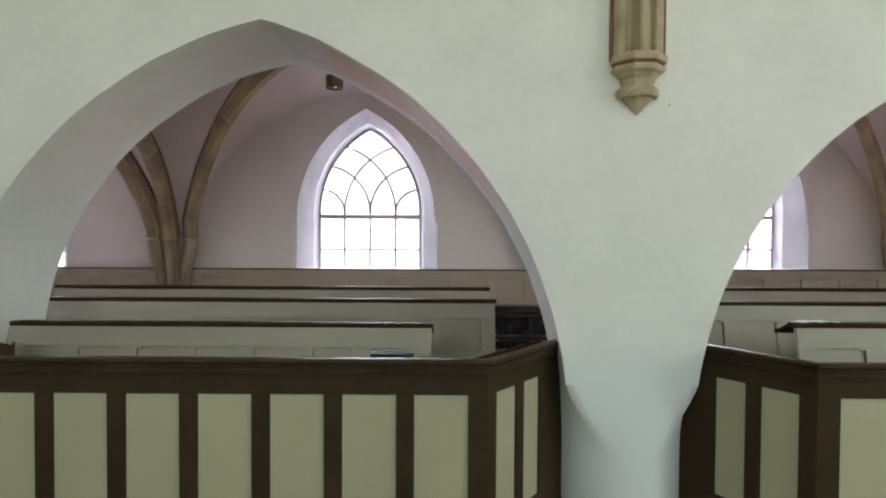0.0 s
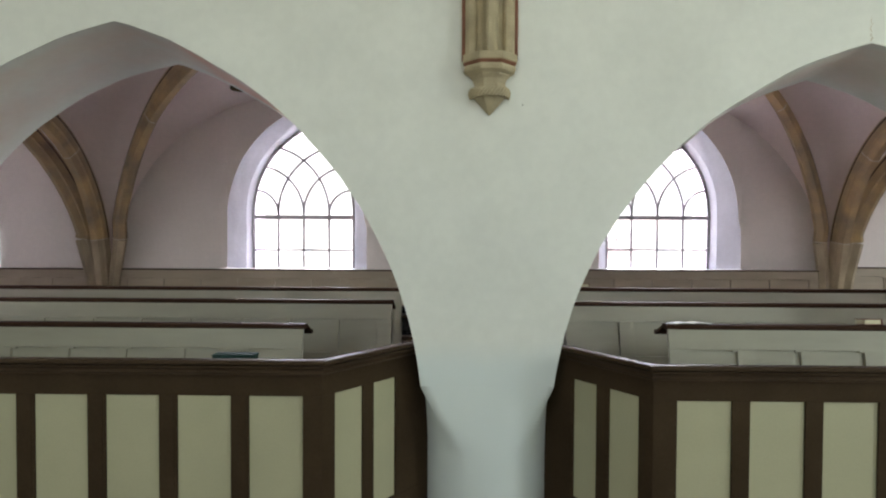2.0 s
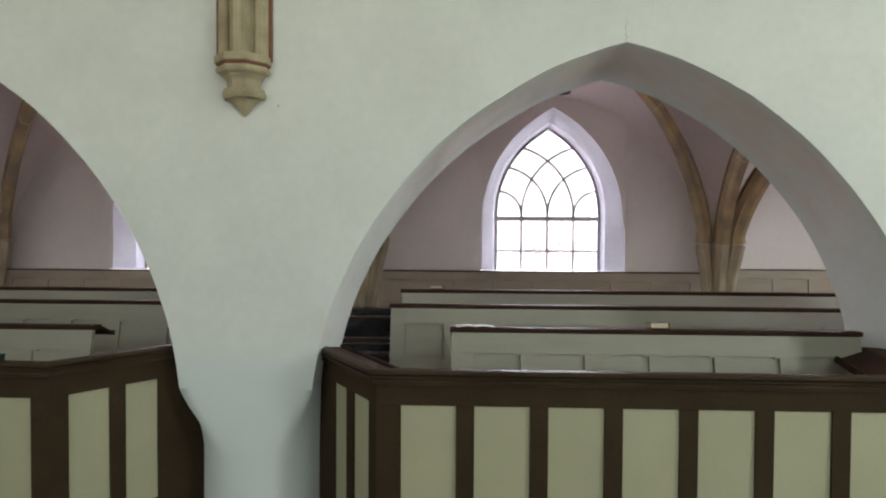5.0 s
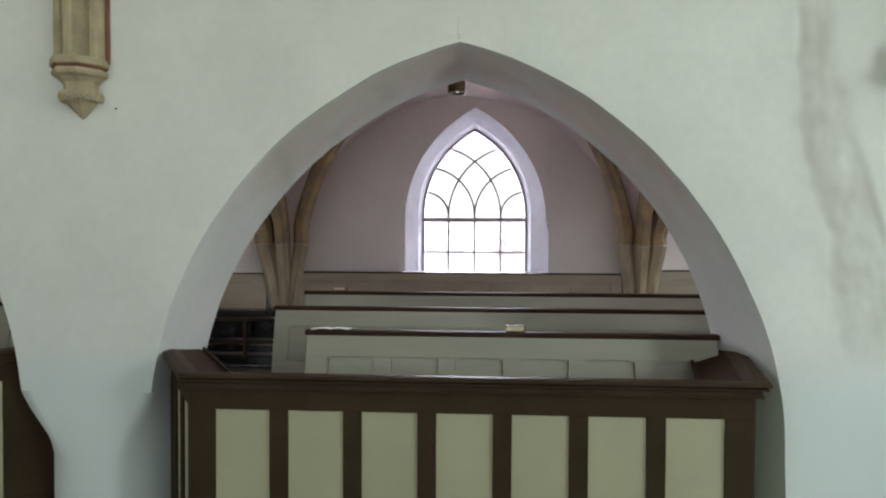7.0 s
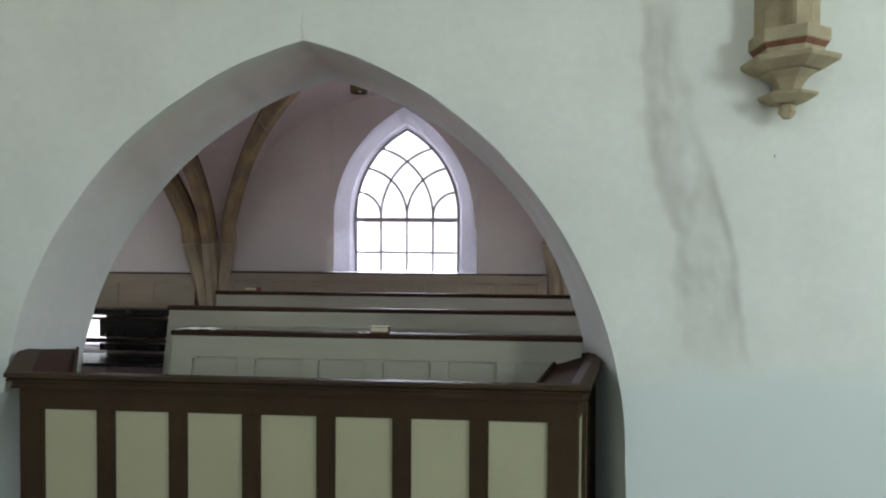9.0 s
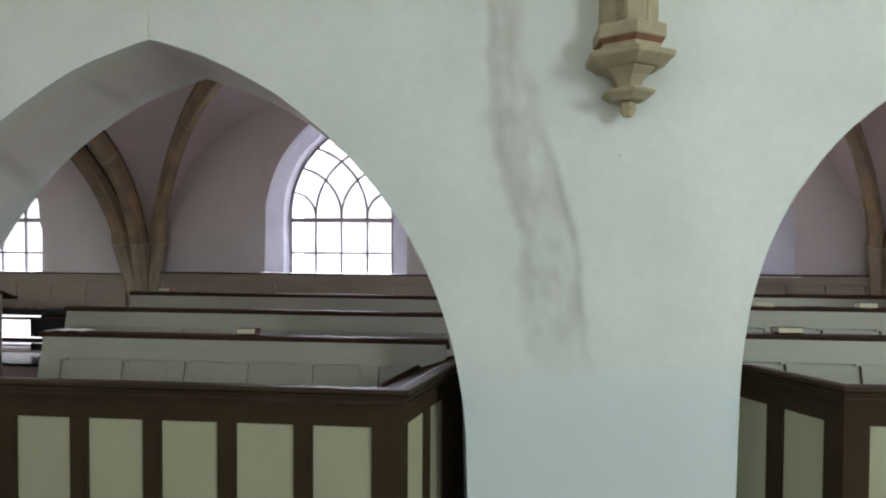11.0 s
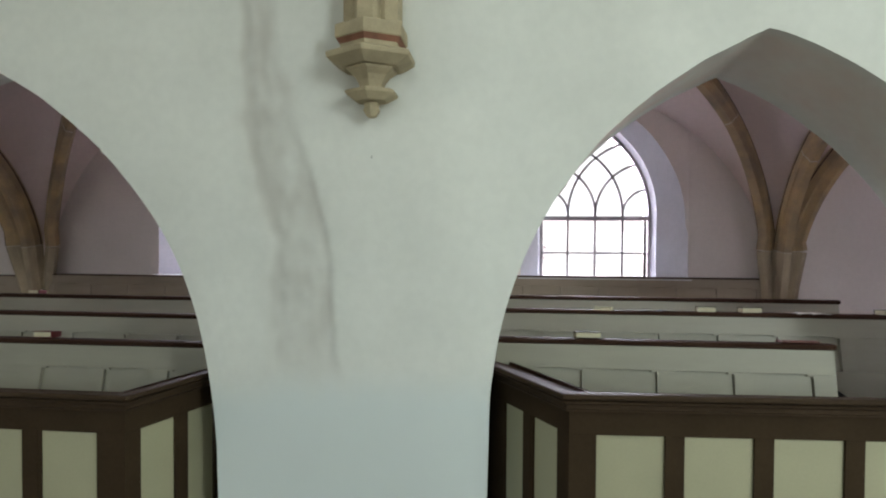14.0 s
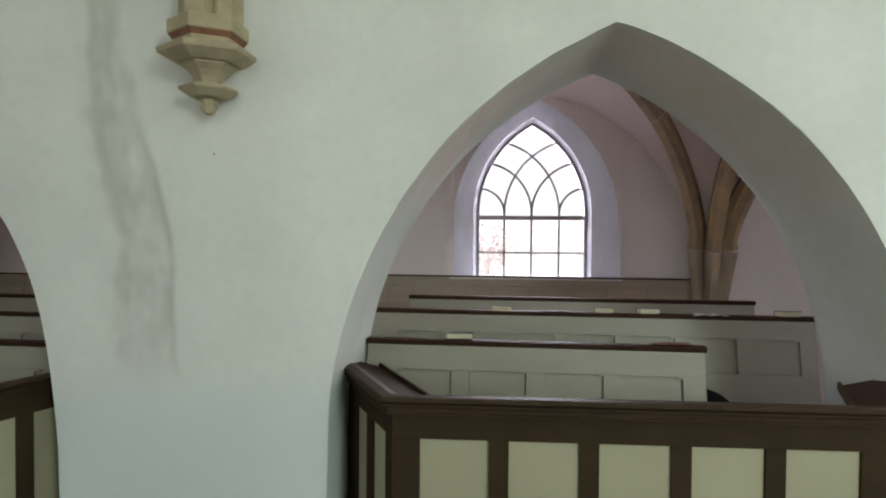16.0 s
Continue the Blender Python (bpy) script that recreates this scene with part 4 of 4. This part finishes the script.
def hexagon_corbel(x, y):
    thing = empty("corbel", pose(x, y, 0))
    tagged(thing, "stepped sandstone corbel with bud pendant and rib shaft", "corbel", group="corbels")
    turned_part("bud", 6, [(0.014, 2.562), (0.028, 2.568), (0.050, 2.604), (0.040, 2.616), (0.047, 2.630), (0.034, 2.645), (0.034, 2.655)], SAND, thing)
    turned_part("lower_plate", 6, [(0.090, 2.646), (0.146, 2.680), (0.150, 2.694), (0.126, 2.704), (0.06, 2.710)], SAND, thing)
    turned_part("bell", 6, [(0.066, 2.706), (0.070, 2.728), (0.082, 2.752), (0.102, 2.778), (0.132, 2.800), (0.140, 2.804), (0.142, 2.822)], SAND, thing)
    turned_part("upper_plate", 6, [(0.170, 2.815), (0.246, 2.856), (0.252, 2.880), (0.226, 2.893), (0.16, 2.900)], SAND, thing)
    turned_part("neck", 6, [(0.168, 2.898), (0.176, 2.930)], SAND, thing)
    turned_part("painted_band", 6, [(0.176, 2.930), (0.196, 2.957)], RED, thing, "red ochre painted line")
    turned_part("abacus", 6, [(0.196, 2.957), (0.201, 2.961), (0.201, 3.024), (0.194, 3.032)], SAND, thing)
    lobes = [(-0.145, 0.17), (-0.145, -0.04), (-0.10, -0.06), (-0.085, -0.075), (-0.060, -0.07), (-0.055, -0.15), (-0.04, -0.165), (0.04, -0.165), (0.055, -0.15), (0.060, -0.07), (0.085, -0.075), (0.10, -0.06), (0.145, -0.04), (0.145, 0.17)]
    vault_shaft(thing, lobes, 3.025, TOP - 0.02, SAND)
    for s in (-1, 1):
        part("painted_line", boxed(s * 0.155 - 0.011, s * 0.155 + 0.011, 0.105, 0.15, 3.0, TOP - 0.02), RED, thing, "red ochre painted edge")


octagon_corbel(1.228, 3.845)
hexagon_corbel(6.370, 3.725)


# ---- small pendant lamps under the aisle vault ----
def pendant_lamp(x, y, z):
    thing = empty("pendant_lamp", pose(x, y, z))
    tagged(thing, "small brass cylinder lamp hanging from the aisle vault", "lamp", group="aisle lamps")
    bm = bmesh.new()
    outer = [(0.082 * math.cos(a), 0.082 * math.sin(a)) for a in np.linspace(0, 2 * math.pi, 29)[:-1]]
    ro = [[Vector((c * k, s * k, h)) for c, s in outer + outer[:1]] for k, h in ((0.05, 0.125), (0.96, 0.125), (1, 0.12), (1, 0.004), (0.98, 0), (0.95, 0.0), (0.94, 0.004), (0.94, 0.11), (0.05, 0.112))]
    grid(bm, ro)
    part("shade", bm, BRASS, thing, smooth=False)
    bm = bmesh.new()
    bmesh.ops.create_uvsphere(bm, u_segments=16, v_segments=10, radius=0.023, matrix=Matrix.Translation((0.012, -0.012, 0.030)))
    part("bulb", bm, BULB, thing, smooth=True)
    bm = bmesh.new()
    sweep(bm, [(0.004 * math.cos(a), 0.004 * math.sin(a)) for a in np.linspace(0, 2 * math.pi, 7)[:-1]], [Vector((0, 0, 0.12)), Vector((0, 0, 4.0 - z))], [Vector((1, 0, 0))] * 2)
    part("cable", bm, COVER, thing)


pendant_lamp(-1.04, 5.74, 3.236)
pendant_lamp(3.527, 5.78, 3.222)


# ---- books and papers on the ledges ----
def closed_book(x, y, z, width, depth, thick, turn, cover, label, slope=-12):
    thing = empty("hymn_book", pose(x, y, z, slope, 0, turn))
    tagged(thing, label, "book", group="hymn books")
    w, d = width / 2, depth / 2
    part("page_block", boxed(-w + 0.003, w - 0.003, -d + 0.004, d - 0.002, 0.003, thick - 0.003, 0.002), PAGE, thing, "cream page block")
    part("cover", boxed(-w, w, -d, d, 0, 0.004, 0.001), cover, thing)
    part("cover", boxed(-w, w, -d - 0.003, d, thick - 0.004, thick, 0.001), cover, thing)
    part("spine", boxed(w - 0.003, w + 0.004, -d, d, 0, thick, 0.001) if cover is COVER_RED else boxed(-w, w, d - 0.002, d + 0.002, 0, thick, 0.001), cover, thing)


def open_papers(x, y, z, width, turn, mat, label, name="song_sheet"):
    thing = empty(name, pose(x, y, z, -4, 0, turn))
    tagged(thing, label, "paper" if mat is PAPER else "book", group="papers")
    for s in (-1, 1):
        bm = bmesh.new()
        rows_ = []
        for i in range(9):
            f = i / 8
            rows_.append([Vector((s * width / 2 * f, yy, 0.004 + 0.009 * math.sin(math.pi * min(1, f * 1.15)) * (1 - 0.4 * f))) for yy in (-0.07, 0.07)])
        low = [[p - Vector((0, 0, 0.003)) for p in r] for r in rows_]
        grid(bm, rows_)
        grid(bm, low)
        for k in (0, 1):
            grid(bm, [[r[k], q[k]] for r, q in zip(rows_, low)])
        part("page", bm, mat, thing)


CREAM = "closed hymn book with cream page edges lying on the pew ledge"
open_papers(2.70, 4.335, 1.236, 0.27, 3, PAPER, "open white song sheet on the pew ledge")
closed_book(3.985, 4.345, 1.237, 0.125, 0.10, 0.040, 4, COVER_RED, "closed hymn book with red cover on the pew ledge", -6)
closed_book(2.345, 6.21, 1.332, 0.125, 0.10, 0.036, -5, COVER_RED, "closed hymn book with red cover on the far pew", -6)
closed_book(7.62, 4.585, 1.277, 0.165, 0.10, 0.040, 3, COVER, CREAM, -6)
closed_book(8.93, 4.60, 1.276, 0.22, 0.10, 0.010, 0, COVER_RED, "thin red-brown booklet lying on the pew ledge", -6)
closed_book(7.87, 5.525, 1.347, 0.14, 0.09, 0.032, -14, PAGE, "worn cream book on the pew ledge", -6)
open_papers(8.28, 5.52, 1.346, 0.28, 0, COVER, "open dark-covered book lying face down on the ledge", "open_book")
closed_book(8.665, 5.525, 1.347, 0.135, 0.10, 0.044, -4, COVER, CREAM, -6)
closed_book(9.00, 5.525, 1.347, 0.150, 0.10, 0.044, 3, COVER, CREAM, -6)
open_papers(9.44, 5.52, 1.346, 0.26, 2, PAPER, "open white booklet on the pew ledge", "open_book")
closed_book(10.02, 5.525, 1.347, 0.150, 0.10, 0.044, 8, COVER, CREAM, -6)

box_thing = empty("collection_box", pose(-0.30, 3.58, 1.048))
tagged(box_thing, "dark green box lying on the front book rest", "box")
part("body", boxed(-0.125, 0.125, -0.04, 0.05, -0.02, 0.085, 0.006), CLOTH, box_thing)
part("lid", boxed(-0.128, 0.128, -0.043, 0.053, 0.086, 0.096, 0.003), CLOTH, box_thing)
for dx in (-0.115, -0.097, -0.079):
    part("label_mark", boxed(dx, dx + 0.010, -0.0445, -0.0435, 0.066, 0.076, 0.0), PAPER, box_thing, "pale unreadable label mark")


def wall_nail(x, z):
    thing = part("nail", boxed(-0.0013, 0.0013, -0.006, 0.03, -0.005, 0.005, 0.0005), BROWN)
    thing.matrix_world = pose(x, face_y(x), z, 0, 12, 0)
    tagged(thing, "small dark nail in the plaster wall", "nail", group="wall nails")


def plaster_crack(x, z0, z1):
    rnd = random.Random(8)
    bm = bmesh.new()
    pts = [Vector((x + rnd.uniform(-0.008, 0.008), face_y(x) + lumps(x, z0 + (z1 - z0) * i / 9) - 0.001, z0 + (z1 - z0) * i / 9)) for i in range(10)]
    sweep(bm, [(-0.002, -0.002), (0.002, -0.002), (0.002, 0.004), (-0.002, 0.004)], pts, [Vector((0, 1, 0))] * 10, scales=[1.6, 1.1, 0.9, 0.6, 0.9, 0.7, 0.5, 0.6, 0.4, 0.25])
    tagged(part("plaster_crack", bm, MORTAR), "fine grey hairline crack in the plaster", "crack", kind="structure")


plaster_crack(3.60, 3.085, 3.24)
wall_nail(1.44, 2.69)
wall_nail(6.35, 2.37)


# ---- outside: bright sky, churchyard, neighbouring house, copper-leaved trees ----
HAZE = bpy.data.materials.new("bright_sky")
HAZE.use_nodes = True
_n = HAZE.node_tree.nodes
_e = _n.new("ShaderNodeEmission")
_e.inputs[0].default_value, _e.inputs[1].default_value = (0.97, 0.98, 1.0, 1), 0.9
HAZE.node_tree.links.new(_e.outputs[0], _n["Material Output"].inputs[0])
tagged(part("backdrop", boxed(-90, 100, 70, 70.2, -0.4, 60), HAZE), "bright white hazy sky behind the churchyard", "sky", kind="structure")
tagged(part("ground", boxed(-400, 400, 8.6, 800, -0.6, -0.3), BLEACHED_GROUND), "churchyard ground, whitened by outdoor glare put into its colour", "ground", kind="structure")


def neighbour_house(x0, x1, y):
    thing = empty("house", pose(x0, y, -0.3))
    tagged(thing, "pale rendered house across the churchyard", "house")
    ln = x1 - x0
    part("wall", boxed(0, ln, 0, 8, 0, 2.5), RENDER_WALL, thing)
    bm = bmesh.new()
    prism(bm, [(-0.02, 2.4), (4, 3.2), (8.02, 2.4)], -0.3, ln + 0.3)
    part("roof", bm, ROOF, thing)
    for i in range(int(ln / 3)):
        part("window", boxed(1 + 3 * i, 2.1 + 3 * i, -0.03, 0.05, 1.0, 1.9), BLEACHED_GLASS, thing)


neighbour_house(-14, 22, 30)


def copper_tree(x, y):
    thing = empty("tree", pose(x, y, -0.3))
    tagged(thing, "small pink-leaved tree in the churchyard, glare put into its pale colours", "tree")
    rnd = random.Random(4)
    bm = bmesh.new()
    sweep(bm, [(0.04 * math.cos(a), 0.04 * math.sin(a)) for a in np.linspace(0, 2 * math.pi, 9)[:-1]], [Vector((0, 0, 0)), Vector((0.03, 0, 0.9)), Vector((0, 0.03, 1.8))], [Vector((1, 0, 0))] * 3)
    for i in range(7):
        a = i * 0.9
        sweep(bm, [(0.015 * math.cos(t), 0.015 * math.sin(t)) for t in np.linspace(0, 2 * math.pi, 6)[:-1]], [Vector((0, 0, 0.9 + 0.1 * i)), Vector((math.cos(a) * 0.25, math.sin(a) * 0.25, 1.3 + 0.1 * i)), Vector((math.cos(a) * 0.45, math.sin(a) * 0.45, 1.5 + 0.12 * i))], [Vector((0.3, 0.2, 0.1))] * 3)
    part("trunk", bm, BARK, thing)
    bm = bmesh.new()
    for i in range(700):
        d = Vector((rnd.gauss(0, 1), rnd.gauss(0, 1), rnd.gauss(0, 0.8)))
        p = d.normalized() * (0.62 * rnd.random() ** 0.4) + Vector((0, 0, 1.95))
        if noise.noise(p * 1.4) < -0.12:
            continue
        e = Vector((rnd.uniform(-1, 1), rnd.uniform(-1, 1), rnd.uniform(-1, 1))).normalized()
        f = e.cross(Vector((0.3, 0.5, 0.8))).normalized()
        vs = [bm.verts.new(p + e * a * 0.045 + f * b * 0.03) for a, b in ((-1, 0), (0, -1), (1, 0), (0, 1))]
        bm.faces.new(vs)
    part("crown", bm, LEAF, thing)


copper_tree(4.6, 13.7)
copper_tree(7.4, 13.9)
